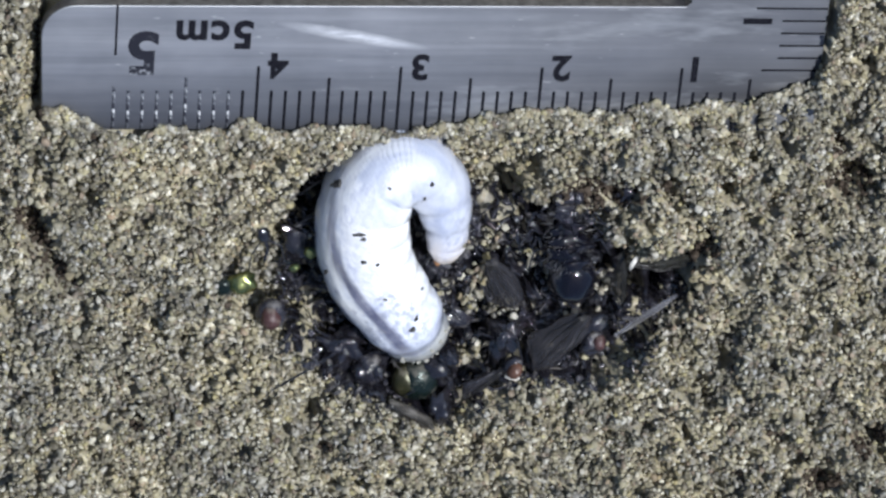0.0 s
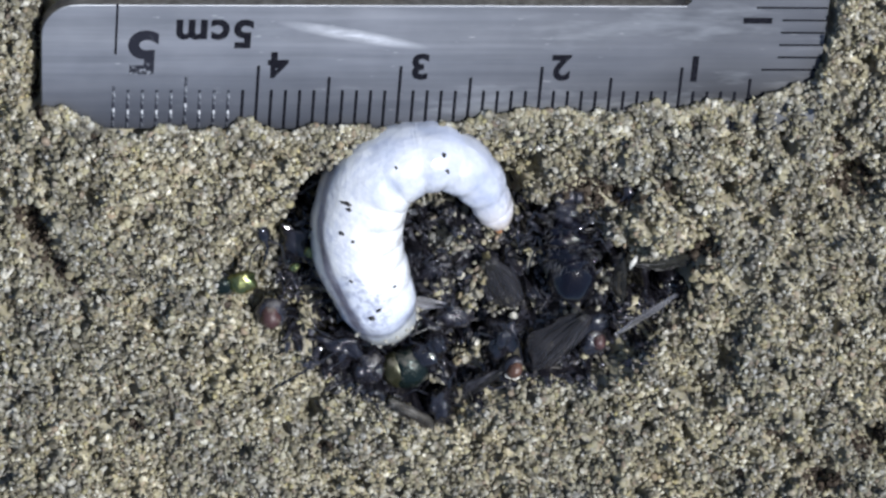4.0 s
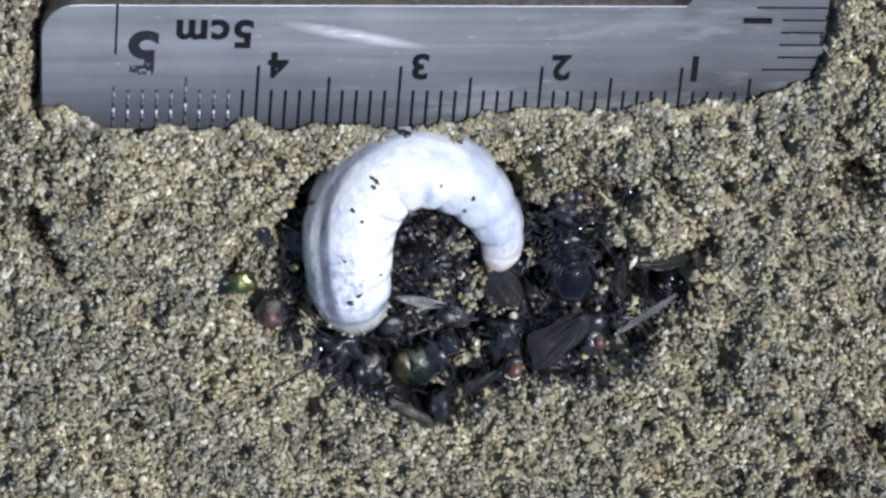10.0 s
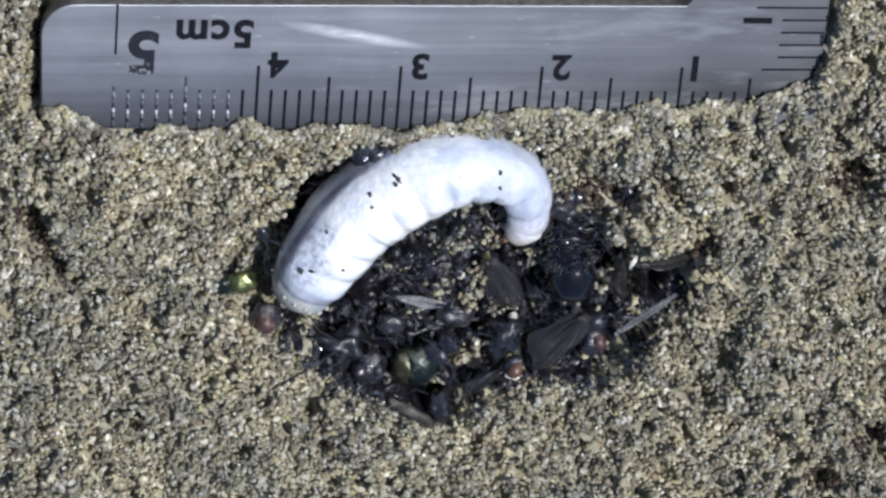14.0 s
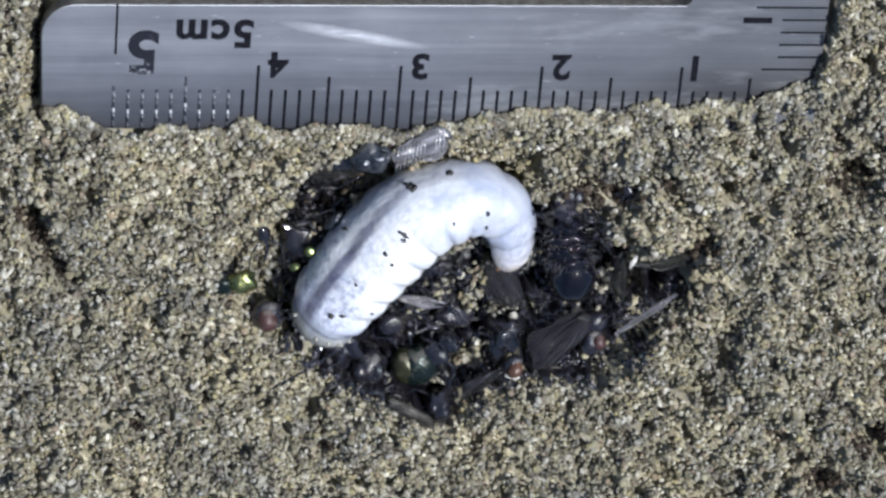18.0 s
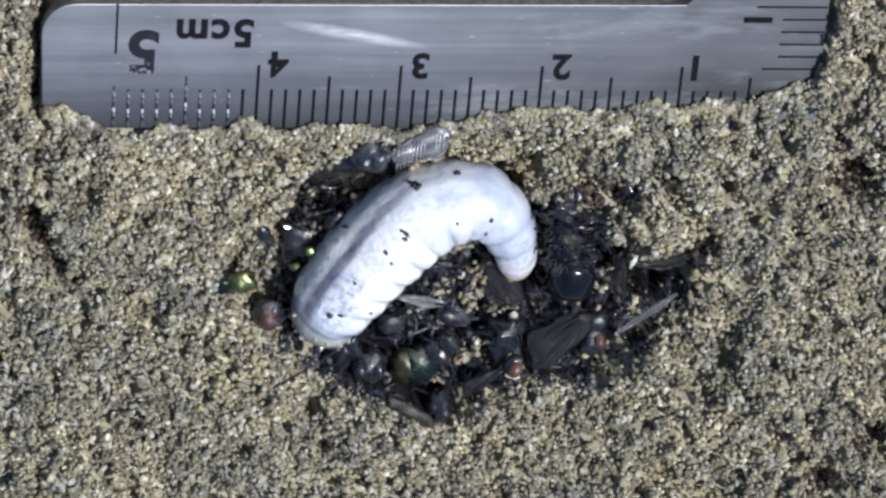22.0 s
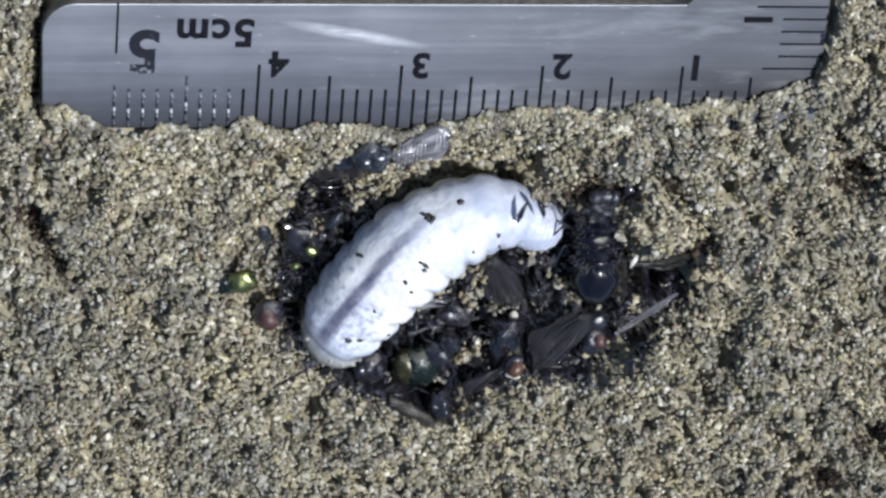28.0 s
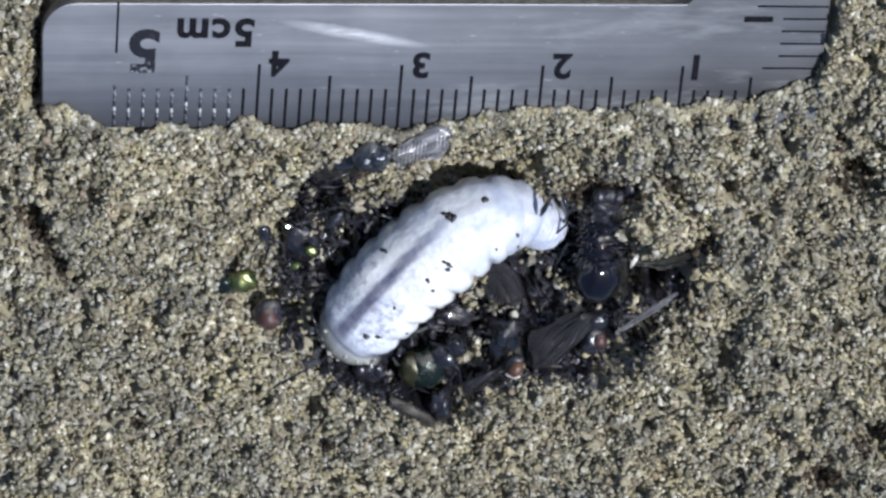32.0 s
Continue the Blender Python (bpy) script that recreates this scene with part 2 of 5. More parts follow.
def membrane(name, color, solid, rough=0.25, streaks=1.0):
    m, t, b = material(name, rough, 0.0, color, 0.4)
    streak = noise_tex(t, 900, 4, 0.65, (0.14, 1.7, 1.0))
    # glossy lines painted as brighter streaks in the base colour
    t.links.new(ramp(t, streak, [(0.3, tuple(c * (1 - 0.5 * streaks) for c in color)), (0.55, tuple(min(1, c * (1 + 0.4 * streaks)) for c in color)), (0.72, tuple(min(1, c * (1 + 2.6 * streaks)) for c in color))]), b.inputs["Base Color"])
    t.links.new(ramp(t, streak, [(0.3, (solid * 0.75,) * 3), (0.7, (min(1, solid * 1.2),) * 3)]), b.inputs["Alpha"])
    bump(t, b, streak, 0.8, 0.00007)
    return m


WING = membrane("smoky_wing", (0.014, 0.014, 0.017), 0.65, 0.36)
WING_PALE = membrane("silvery_wing", (0.11, 0.11, 0.122), 0.7, 0.2)
WING_DARK = membrane("dark_soaked_wing", (0.011, 0.011, 0.009), 0.8, 0.4)
WING_SMOKE = membrane("wet_smoky_wing", (0.024, 0.023, 0.025), 0.6, 0.25, 0.3)
WING_GREY = membrane("grey_brown_wing", (0.017, 0.0165, 0.0145), 0.62, 0.42, 0.25)
WING_BROWN = membrane("brown_wing", (0.030, 0.027, 0.022), 0.8, 0.45)

# ---- terrain of the sand, in millimetres ----
rng = np.random.default_rng(5)
LATTICE = rng.random((64, 64))


def value_noise(x, y, size):
    u, v = x / size + 900.37, y / size + 700.71
    i, j = np.floor(u).astype(int), np.floor(v).astype(int)
    a, c = u - i, v - j
    a, c = a * a * (3 - 2 * a), c * c * (3 - 2 * c)
    g = lambda p, q: LATTICE[p % 64, q % 64]
    return (g(i, j) * (1 - a) + g(i + 1, j) * a) * (1 - c) + (g(i, j + 1) * (1 - a) + g(i + 1, j + 1) * a) * c - 0.5


PIT = [(12.26, -6.59), (13.39, -3.91), (15.84, -3.12), (19.40, -3.30), (23.88, -3.76), (27.49, -3.20), (30.55, -5.55), (33.80, -5.32),
       (37.95, -9.85), (42.01, -10.92), (43.92, -12.77), (43.48, -16.45), (39.98, -19.64), (35.52, -22.85), (31.20, -22.57), (26.79, -25.14),
       (24.32, -25.77), (20.75, -22.74), (17.35, -21.48), (14.92, -19.09), (10.90, -17.02), (7.90, -14.34), (7.57, -11.70), (10.40, -7.91)]
RIM = [(-7.0, 1.6), (-4.89, 1.13), (-3.53, 1.54), (-1.33, 0.36), (1.66, -0.36), (5.22, -0.45), (9.95, 0.39), (12.79, -0.43), (16.34, 0.23),
       (20.00, -0.41), (23.97, 0.24), (26.32, 1.18), (29.95, 1.19), (33.97, 1.57), (40.05, 1.77), (44.06, 2.44), (47.25, 3.19), (49.61, 4.04), (50.06, 5.70), (50.3, 8.0)]
# where the heap of flies hides the sand
HEAP = [(12.46, -8.62), (12.80, -6.12), (14.02, -4.24), (15.87, -3.58), (17.31, -5.32), (18.81, -6.59), (21.35, -7.92), (26.95, -6.59), (31.02, -6.26), (35.17, -6.74), (36.81, -10.09), (39.25, -10.44), (42.42, -10.93), (43.43, -12.53), (43.19, -15.31), (39.82, -19.34), (35.50, -22.60),
        (31.16, -22.07), (26.76, -24.79), (24.30, -25.52), (21.02, -23.59), (17.41, -22.47), (14.78, -20.22), (12.33, -17.03), (12.70, -12.68)]
# hollows whose grains are coloured dark as shade: under the fly at the scale, at the east end, behind the large fly,
# and along the square's end
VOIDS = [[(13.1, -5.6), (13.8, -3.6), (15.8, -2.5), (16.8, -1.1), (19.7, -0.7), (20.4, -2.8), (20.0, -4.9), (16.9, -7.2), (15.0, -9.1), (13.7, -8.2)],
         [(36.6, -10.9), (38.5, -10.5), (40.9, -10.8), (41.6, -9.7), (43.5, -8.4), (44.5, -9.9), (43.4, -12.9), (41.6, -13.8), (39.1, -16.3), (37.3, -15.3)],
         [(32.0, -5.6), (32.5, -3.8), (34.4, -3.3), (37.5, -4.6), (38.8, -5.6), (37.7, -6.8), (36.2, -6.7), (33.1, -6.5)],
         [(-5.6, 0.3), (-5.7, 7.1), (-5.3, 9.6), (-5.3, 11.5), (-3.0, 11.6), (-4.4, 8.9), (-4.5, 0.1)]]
# x, y, radius, depth of small hollows (below 0: mounds)
HOLLOWS = [(-5.80, -7.05, 1.1, 0.8), (-5.28, -8.59, 1.0, 0.9), (-4.67, -10.25, 1.0, 0.9), (-3.82, -11.91, 0.9, 0.9), (-2.81, -13.34, 0.75, 0.8), (53.35, -4.50, 1.6, 1.0), (52.17, -1.05, 0.6, 0.7), (54.43, -30.41, 1.5, 1.1), (57.42, -26.58, 1.3, 1.0),
           (37.18, -5.46, 1.0, 0.8), (34.17, -4.84, 0.5, 0.6), (35.33, -7.55, 0.8, 0.7), (39.32, -11.11, 0.9, 0.6), (41.75, -11.21, 0.6, 0.6), (36.14, -4.04, 0.4, 0.6), (39.69, -4.60, 0.4, 0.6), (43.30, -9.38, 0.4, 0.6), (40.84, -11.70, 1.5, 0.5), (33.22, -7.93, 1.0, 0.2), (16.46, -27.21, 0.7, 0.9), (50.27, -26.26, 0.9, 0.6), (2.64, -24.34, 0.7, 0.6),
           (33.26, -6.12, 0.6, 0.6), (46.11, -19.68, 0.9, 0.5), (5.93, -15.54, 0.6, 0.5), (21.8, -1.6, 1.5, 0.2), (10.91, -2.52, 0.5, 0.6), (-1.31, -0.37, 0.4, 0.6), (9.15, -14.83, 0.35, 0.6), (47.61, -29.30, 0.5, 0.6), (42.98, -22.16, 0.45, 0.6), (50.33, -17.72, 0.45, 0.6), (46.91, -11.81, 0.4, 0.6), (2.82, -9.31, 0.35, 0.6), (-1.15, -21.84, 0.4, 0.6), (10.22, -27.40, 0.4, 0.6), (29.52, -27.59, 0.45, 0.6), (50.34, -8.91, 0.4, 0.6), (50.40, -0.81, 0.4, 0.6), (29.28, -0.39, 1.5, -0.3), (44.02, -4.60, 3.0, -0.4), (4.22, -4.62, 3.0, -0.4),
           (39.71, -8.80, 1.3, -0.9), (41.84, -9.38, 0.9, -0.6), (38.15, -7.70, 0.8, -0.6), (40.95, -12.77, 0.8, 0.6), (4.88, -19.43, 3.0, -0.3), (41.87, -23.66, 3.0, -0.4), (35.92, -8.17, 0.8, -0.5), (25.32, -9.11, 0.9, -0.9), (26.87, -15.63, 0.8, -0.6), (26.77, -19.56, 0.7, -0.5)]


def smooth(a, b, v):
    q = np.clip((v - a) / (b - a), 0, 1)
    return q * q * (3 - 2 * q)


def inside(poly, x, y):
    """Distance into the outline: above 0 within it."""
    best, odd = np.full(x.shape, 1e9), np.zeros(x.shape, bool)
    for (ax, ay), (bx, by) in zip(poly, poly[1:] + poly[:1]):
        dx, dy = bx - ax, by - ay
        k = np.clip(((x - ax) * dx + (y - ay) * dy) / (dx * dx + dy * dy), 0, 1)
        best = np.minimum(best, np.hypot(x - ax - k * dx, y - ay - k * dy))
        cross = (ay > y) != (by > y)
        odd ^= cross & (x < dx * (y - ay) / (dy if dy else 1e-9) + ax)
    return np.where(odd, best, -best)


def clods(x, y, size):
    """Rounded lumps with creases between them, 0 to 1."""
    return np.sqrt(np.minimum(1, 2 * np.abs(value_noise(0.8 * x + 0.6 * y, 0.8 * y - 0.6 * x, size))))


def height(x, y):
    x, y = np.asarray(x, float), np.asarray(y, float)
    rough = 0.8 + 0.6 * smooth(5, 45, x)
    h = 0.9 * value_noise(x, y, 9) + 1.1 * value_noise(x + 31, y, 3.4) + 0.7 * value_noise(x, y + 17, 0.8)
    h = h + rough * (1.5 * (clods(x, y, 2.7) - 0.6) + 1.0 * (clods(y + 41, x, 1.35) - 0.6))
    crack = np.exp(-(value_noise(x + 77, y + 13, 2.4) / 0.045) ** 2) * smooth(-0.05, 0.12, value_noise(x + 3, y + 91, 4.0))
    h = h - 0.9 * crack
    # crumbly voids between clods
    h = h - 1.6 * rough * smooth(0.20, 0.36, value_noise(x + 11, y + 5, 1.0)) - 1.0 * smooth(0.24, 0.38, value_noise(x + 43, y + 29, 0.62))
    rim_x, rim_y = [p[0] for p in RIM], [p[1] for p in RIM]
    south = np.interp(x, rim_x, rim_y) - y + 0.5 * value_noise(x, y, 1.0)
    beside = (x > -6.3) & (x < 50.6)
    bank = 0.45 + 0.55 * smooth(44, 48, x) + 0.35 * smooth(-0.1, 1.0, south) - 0.5 * smooth(1.5, 7.0, south)
    h = np.where(beside & (south < 0), -1.7, np.where(beside, h * smooth(-0.5, 2.5, south) + bank, h - 0.25 * (x < 0) + 0.3 * (x > 50)))
    h = h - 2.2 * np.exp(-(((x - 26.3) / 6.8) ** 2 + ((y + 3.5) / 3.0) ** 2) ** 2)
    pit = inside(PIT, x, y) + 0.9 * value_noise(x + 5, y, 1.7)
    h = h - 3.4 * smooth(-0.4, 1.8, pit)
    for outline in VOIDS:
        h = h - 2.4 * smooth(-0.3, 0.9, inside(outline, x, y) + 0.8 * value_noise(x + 15, y, 1.1))
    for hx, hy, r, depth in HOLLOWS:
        h = h - (2.8 if depth > 0 else 1.5) * depth * np.exp(-(((x - hx) ** 2 + (y - hy) ** 2) / (r * r)) ** 1.6)
    return h


# ---- mesh helpers ----
def mesh_object(name, verts, faces, mat, parent=None, label="", flat=False):
    me = bpy.data.meshes.new(name)
    me.from_pydata([tuple(v) for v in verts], [], faces)
    me.materials.append(mat)
    if not flat:
        me.polygons.foreach_set("use_smooth", [True] * len(me.polygons))
    me.update()
    ob = new(name, me)
    ob.parent = parent
    return tagged(ob, label)


def part(name, bm, mat, parent, label="", at=None, flat=False):
    """Links a bmesh as one mesh under a thing or part; `at` is its pose in its parent's space."""
    me = bpy.data.meshes.new(name)
    bm.to_mesh(me)
    bm.free()
    me.materials.append(mat)
    if not flat:
        me.polygons.foreach_set("use_smooth", [True] * len(me.polygons))
    ob = new(name, me)
    ob.parent = parent
    if at is not None:
        ob.matrix_basis = at
    return tagged(ob, label)


def grid_faces(n, m, wrap):
    return [(i * m + j, i * m + (j + 1) % m, (i + 1) * m + (j + 1) % m, (i + 1) * m + j)
            for i in range(n - 1) for j in range(m if wrap else m - 1)]


def mesh_bm(verts, faces):
    bm = bmesh.new()
    vs = [bm.verts.new(v) for v in verts]
    for f in faces:
        bm.faces.new([vs[i] for i in f])
    bm.normal_update()
    return bm


def blob(rx, ry, rz, rough=0.06, rings=0, seed=0.0, level=3):
    """A body of given half sizes (mm) with uneven skin; rings: crosswise furrows along x."""
    bm = bmesh.new()
    bmesh.ops.create_icosphere(bm, subdivisions=level, radius=1.0)
    for v in bm.verts:
        p = v.co.copy()
        k = 1 + rough * noise.noise(p * 1.6 + Vector((seed, seed * 2, 3))) + 0.7 * rough * noise.noise(p * 4 + Vector((seed, 1, 7))) + 0.45 * rough * noise.noise(p * 9 + Vector((seed, 4, 2)))
        if rings:
            k *= 1 - 0.05 * (0.5 + 0.5 * math.cos(p.x * rings * math.pi)) ** 4
        v.co = Vector((p.x * rx, p.y * ry, p.z * rz)) * k * MM
    return bm


def tube(points, radii, sides=6):
    """A tapered rod through points (mm)."""
    pts, verts = [Vector(p) for p in points], []
    for i, p in enumerate(pts):
        d = (pts[min(i + 1, len(pts) - 1)] - pts[max(i - 1, 0)]).normalized()
        a = d.cross(Vector((0.3, 0.2, 1))).normalized()
        c = d.cross(a)
        for k in range(sides):
            w = 2 * math.pi * k / sides
            verts.append((p + (a * math.cos(w) + c * math.sin(w)) * radii[i]) * MM)
    faces = grid_faces(len(pts), sides, True)
    faces += [tuple(reversed(range(sides))), tuple(range(len(verts) - sides, len(verts)))]
    return mesh_bm(verts, faces)


def leg_mesh(points, r=0.07):
    """A jointed leg: thick to thin, with a swelling at each joint and short hairs."""
    pts, radii = [], []
    for i in range(len(points) - 1):
        a, c = Vector(points[i]), Vector(points[i + 1])
        k = r * (1 - 0.22 * i)
        for f, s in ((0.0, 0.8), (0.15, 1.15), (0.6, 1.0), (0.95, 0.75)):
            pts.append(a.lerp(c, f))
            radii.append(k * s)
    pts.append(Vector(points[-1]))
    radii.append(r * 0.2)
    bm = tube(pts, radii)
    for i in range(1, len(pts) - 1, 1):
        d = Vector((math.sin(i * 2.3), math.cos(i * 1.7), 0.5)).normalized() * r * 2.6
        hair = tube([pts[i], pts[i] + d], [r * 0.16, r * 0.05], 3)
        me = bpy.data.meshes.new("tmp")
        hair.to_mesh(me)
        hair.free()
        bm.from_mesh(me)
        bpy.data.meshes.remove(me)
    return bm


def wing_mesh(length, width, camber=0.12, seed=0.0, cut=0.0):
    """A thin cambered blade from the hinge at 0 along x; rows of (along, across)."""
    n, m, verts = 22, 11, []
    for side in (1, -1):
        for i in range(n):
            u = i / (n - 1)
            lead = 0.42 * width * (math.sin(min(1, u * 1.5 + 0.08) * math.pi * 0.5) ** 0.6) * (1 - max(0, u - 0.75) ** 2 * 11)
            trail = -0.58 * width * (math.sin(min(1.0, u * 1.25 + 0.06) * math.pi * 0.5) ** 1.3) * (1 - max(0, u - 0.6) ** 2 * 5.6)
            lead *= 1 + 0.35 * noise.noise(Vector((u * 2.6 + seed, 0.5, 1.3)))
            trail *= 1 + 0.5 * noise.noise(Vector((u * 3.4 + seed, 4.5, 2.3)))
            for j in range(m):
                v = j / (m - 1)
                y = lead * (1 - v) + trail * v
                z = camber * width * math.sin(v * math.pi) + 0.10 * noise.noise(Vector((u * 4 + seed, v * 3, seed))) * width + side * 0.012
                verts.append(Vector((u * length * (1 - cut * v), y, z)) * MM)
    f = grid_faces(n, m, False)
    k = n * m
    faces = [tuple(reversed(q)) for q in f] + [tuple(i + k for i in q) for q in f]
    edge = [(i, 0) for i in range(n - 1)] + [(n - 1, j) for j in range(m - 1)] + [(n - 1 - i, m - 1) for i in range(n - 1)] + [(0, m - 1 - j) for j in range(m - 1)]
    ids = [i * m + j for i, j in edge]
    for a, c in zip(ids, ids[1:] + ids[:1]):
        faces.append((a, c, c + k, a + k))
    return mesh_bm(verts, faces)


VEIN_DARK = mottled("dark_vein", 0.35, 0.0, (0.008, 0.008, 0.008), (0.03, 0.029, 0.028), 2500)


def add_wing(parent, at, length, width, mat, camber=0.12, seed=0.0, label="", cut=0.0):
    w = part("wing", wing_mesh(length, width, camber, seed, cut), mat, parent, label, at)
    for spread in (0.36, 0.2, 0.02, -0.16, -0.34):
        pts = []
        for i in range(8):
            u = 0.03 + 0.9 * i / 7 * (1 - abs(spread - 0.1) * 0.5)
            y = spread * width * min(1, u * 1.9 + 0.05) * (1 - 0.25 * u * u)
            v = min(1, max(0, 0.42 - y / width))
            pts.append((u * length, y, camber * width * math.sin(v * math.pi) + 0.1 * noise.noise(Vector((u * 4 + seed, v * 3, seed))) * width + 0.02))
        part("vein", tube(pts, [0.045 - 0.004 * i for i in range(8)], 5), VEIN if mat is WING_PALE else VEIN_DARK, w)
    return w


def root(name, x, y, z, label, category, group=""):
    ob = tagged(new(name), label, category, group)
    ob.matrix_basis = pose(x * MM, y * MM, z * MM)
    return ob


def local(ob, x, y, z, rx=0, ry=0, rz=0):
    """A pose in the thing's space from a place in the world (mm)."""
    return ob.matrix_basis.inverted() @ pose(x * MM, y * MM, z * MM, rx, ry, rz)


def bristles(parent, x, y, z, rx, ry, rz, count, length=0.5, seed=1, mat=None):
    r, bm = random.Random(seed), bmesh.new()
    for _ in range(count):
        d = Vector((r.uniform(-1, 1), r.uniform(-1, 1), r.uniform(0.0, 1))).normalized()
        p = Vector((d.x * rx, d.y * ry, d.z * rz))
        q = p + (d + Vector((r.uniform(-.5, .5), r.uniform(-.5, .5), 0))).normalized() * length * r.uniform(0.5, 1)
        hair = tube([p, q], [0.036 if mat else 0.022, 0.01], 3)
        me = bpy.data.meshes.new("tmp")
        hair.to_mesh(me)
        hair.free()
        bm.from_mesh(me)
        bpy.data.meshes.remove(me)
    return tagged(part("bristles", bm, mat or CHITIN, parent, "", local(parent, x, y, z)), kind="stuff")


# ---- ground: one sheet of sand, fine near the pit, out to the dark ----
def axis(lo, hi, step, far):
    near = list(np.arange(lo, hi, step))
    out, d = [], step
    p = hi
    while p < far:
        out.append(p)
        d *= 1.35
        p += d
    back, d, p = [], step, lo
    while p > -far:
        d *= 1.35
        p -= d
        back.append(p)
    return np.array(back[::-1] + near + out)


gx, gy = axis(-14, 64, 0.4, 900), axis(-40, 17, 0.4, 900)
XX, YY = np.meshgrid(gx, gy, indexing="ij")
ZZ = height(XX, YY) - 0.32
ground = mesh_object("ground", np.stack([XX, YY, ZZ], -1).reshape(-1, 3) * MM,
                     [tuple(reversed(f)) for f in grid_faces(len(gx), len(gy), False)], SAND_BED)
tagged(ground, "damp olive-beige sand with a shallow pit", "sand", kind="structure")


def grain_shapes(count, level):
    shapes = []
    for s in range(count):
        bm = bmesh.new()
        bmesh.ops.create_icosphere(bm, subdivisions=level, radius=1.0)
        cuts = [(Vector(rng.normal(size=3)).normalized(), rng.uniform(0.45, 0.82)) for _ in range(10 if level > 1 else 3)]
        pts = []
        for v in bm.verts:
            p = v.co.copy()
            for c, reach in cuts:
                over = p.dot(c) - reach
                if over > 0:
                    p -= c * over * 0.95
            pts.append(p * (1.18 + 0.16 * noise.noise(p * 2.3 + Vector((s * 5.0, 1, 2)))))
        faces = [[v.index for v in f.verts] for f in bm.faces]
        bm.free()
        shapes.append((np.array(pts), np.array(faces)))
    return shapes


def spin(n):
    q = rng.normal(size=(n, 4))
    q /= np.linalg.norm(q, axis=1)[:, None]
    w, x, y, z = q.T
    return np.stack([1 - 2 * (y * y + z * z), 2 * (x * y - z * w), 2 * (x * z + y * w), 2 * (x * y + z * w), 1 - 2 * (x * x + z * z), 2 * (y * z - x * w),
                     2 * (x * z - y * w), 2 * (y * z + x * w), 1 - 2 * (x * x + y * y)], 1).reshape(n, 3, 3)


def grain_mesh(name, places, radii):
    """Angular grains; the small ones have few faces."""
    shapes = grain_shapes(12, 1) + grain_shapes(12, 2)
    kind = rng.integers(0, 12, len(places)) + 12 * (radii > 0.2)
    vs, fs, base = [], [], 0
    for k, (pts, faces) in enumerate(shapes):
        idx = np.nonzero(kind == k)[0]
        n = len(idx)
        if not n:
            continue
        scale = radii[idx][:, None] * rng.uniform(0.62, 1.38, (n, 3))
        v = np.einsum("nij,nkj->nki", spin(n), pts[None] * scale[:, None, :]) + places[idx][:, None, :]
        vs.append(v.reshape(-1, 3))
        fs.append((faces[None] + (base + np.arange(n) * len(pts))[:, None, None]).reshape(-1, 3))
        base += n * len(pts)
    v, f = np.concatenate(vs) * MM, np.concatenate(fs)
    me = bpy.data.meshes.new(name)
    me.vertices.add(len(v))
    me.vertices.foreach_set("co", v.ravel())
    me.loops.add(f.size)
    me.loops.foreach_set("vertex_index", f.ravel())
    me.polygons.add(len(f))
    me.polygons.foreach_set("loop_start", np.arange(0, f.size, 3))
    me.polygons.foreach_set("use_smooth", np.arange(len(f)) % 5 > 1)
    me.materials.append(SAND)
    me.update()
    me.validate()
    return new(name, me)


step = 0.235
px, py = np.meshgrid(np.arange(-10, 62, step), np.arange(-34.5, 13.5, step), indexing="ij")
px = (px + (np.arange(px.shape[1]) % 2)[None] * step / 2).ravel() + rng.uniform(-0.16, 0.16, px.size)
py = py.ravel() + rng.uniform(-0.16, 0.16, py.size)
pr = np.clip(rng.lognormal(math.log(0.138), 0.36, px.size), 0.07, 0.27)
pz = height(px, py) + rng.uniform(-0.16, 0.24, px.size)
more = rng.random(px.size) < 0.10 + 0.5 * value_noise(px, py, 2.2)
qx, qy = px[more] + rng.uniform(-.3, .3, more.sum()), py[more] + rng.uniform(-.3, .3, more.sum())
qr = np.clip(rng.lognormal(math.log(0.15), 0.32, qx.size), 0.09, 0.30)
qz = height(qx, qy) + rng.uniform(0.16, 0.42, qx.size)
# damp clumps: small piles of grains with voids between them
kx, ky = rng.uniform(-10, 61, 2600), rng.uniform(-34, 13, 2600)
kx, ky = np.repeat(kx, 9), np.repeat(ky, 9)
ox, oy = rng.normal(0, 0.26, kx.size), rng.normal(0, 0.26, kx.size)
kr = np.clip(rng.lognormal(math.log(0.14), 0.32, kx.size), 0.08, 0.30)
kz = height(kx, ky) + 0.60 - 0.9 * np.hypot(ox, oy) + rng.uniform(-0.1, 0.1, kx.size)
# ragged rim of clumps along the scale's edge
bx = rng.uniform(-5.0, 50.0, 4200)
crest = 0.28 + 1.1 * value_noise(bx + 7, bx * 0 + 3, 1.9) + 0.7 * value_noise(bx + 3, bx * 0 + 9, 0.8)
by = np.interp(bx, [p[0] for p in RIM], [p[1] for p in RIM]) + np.minimum(crest, 0.75) - np.abs(rng.normal(0, 0.42, bx.size))
br = np.clip(rng.lognormal(math.log(0.145), 0.32, bx.size), 0.08, 0.3)
bz = 0.18 + 0.75 * np.maximum(0, 0.55 - np.abs(by - np.interp(bx, [p[0] for p in RIM], [p[1] for p in RIM]))) * rng.uniform(0, 1, bx.size)
bz = np.maximum(bz, height(bx, by) + 0.1)
places = np.concatenate([np.stack([px, py, pz], 1), np.stack([qx, qy, qz], 1), np.stack([kx + ox, ky + oy, kz], 1)])
sizes = np.concatenate([pr, qr, kr])
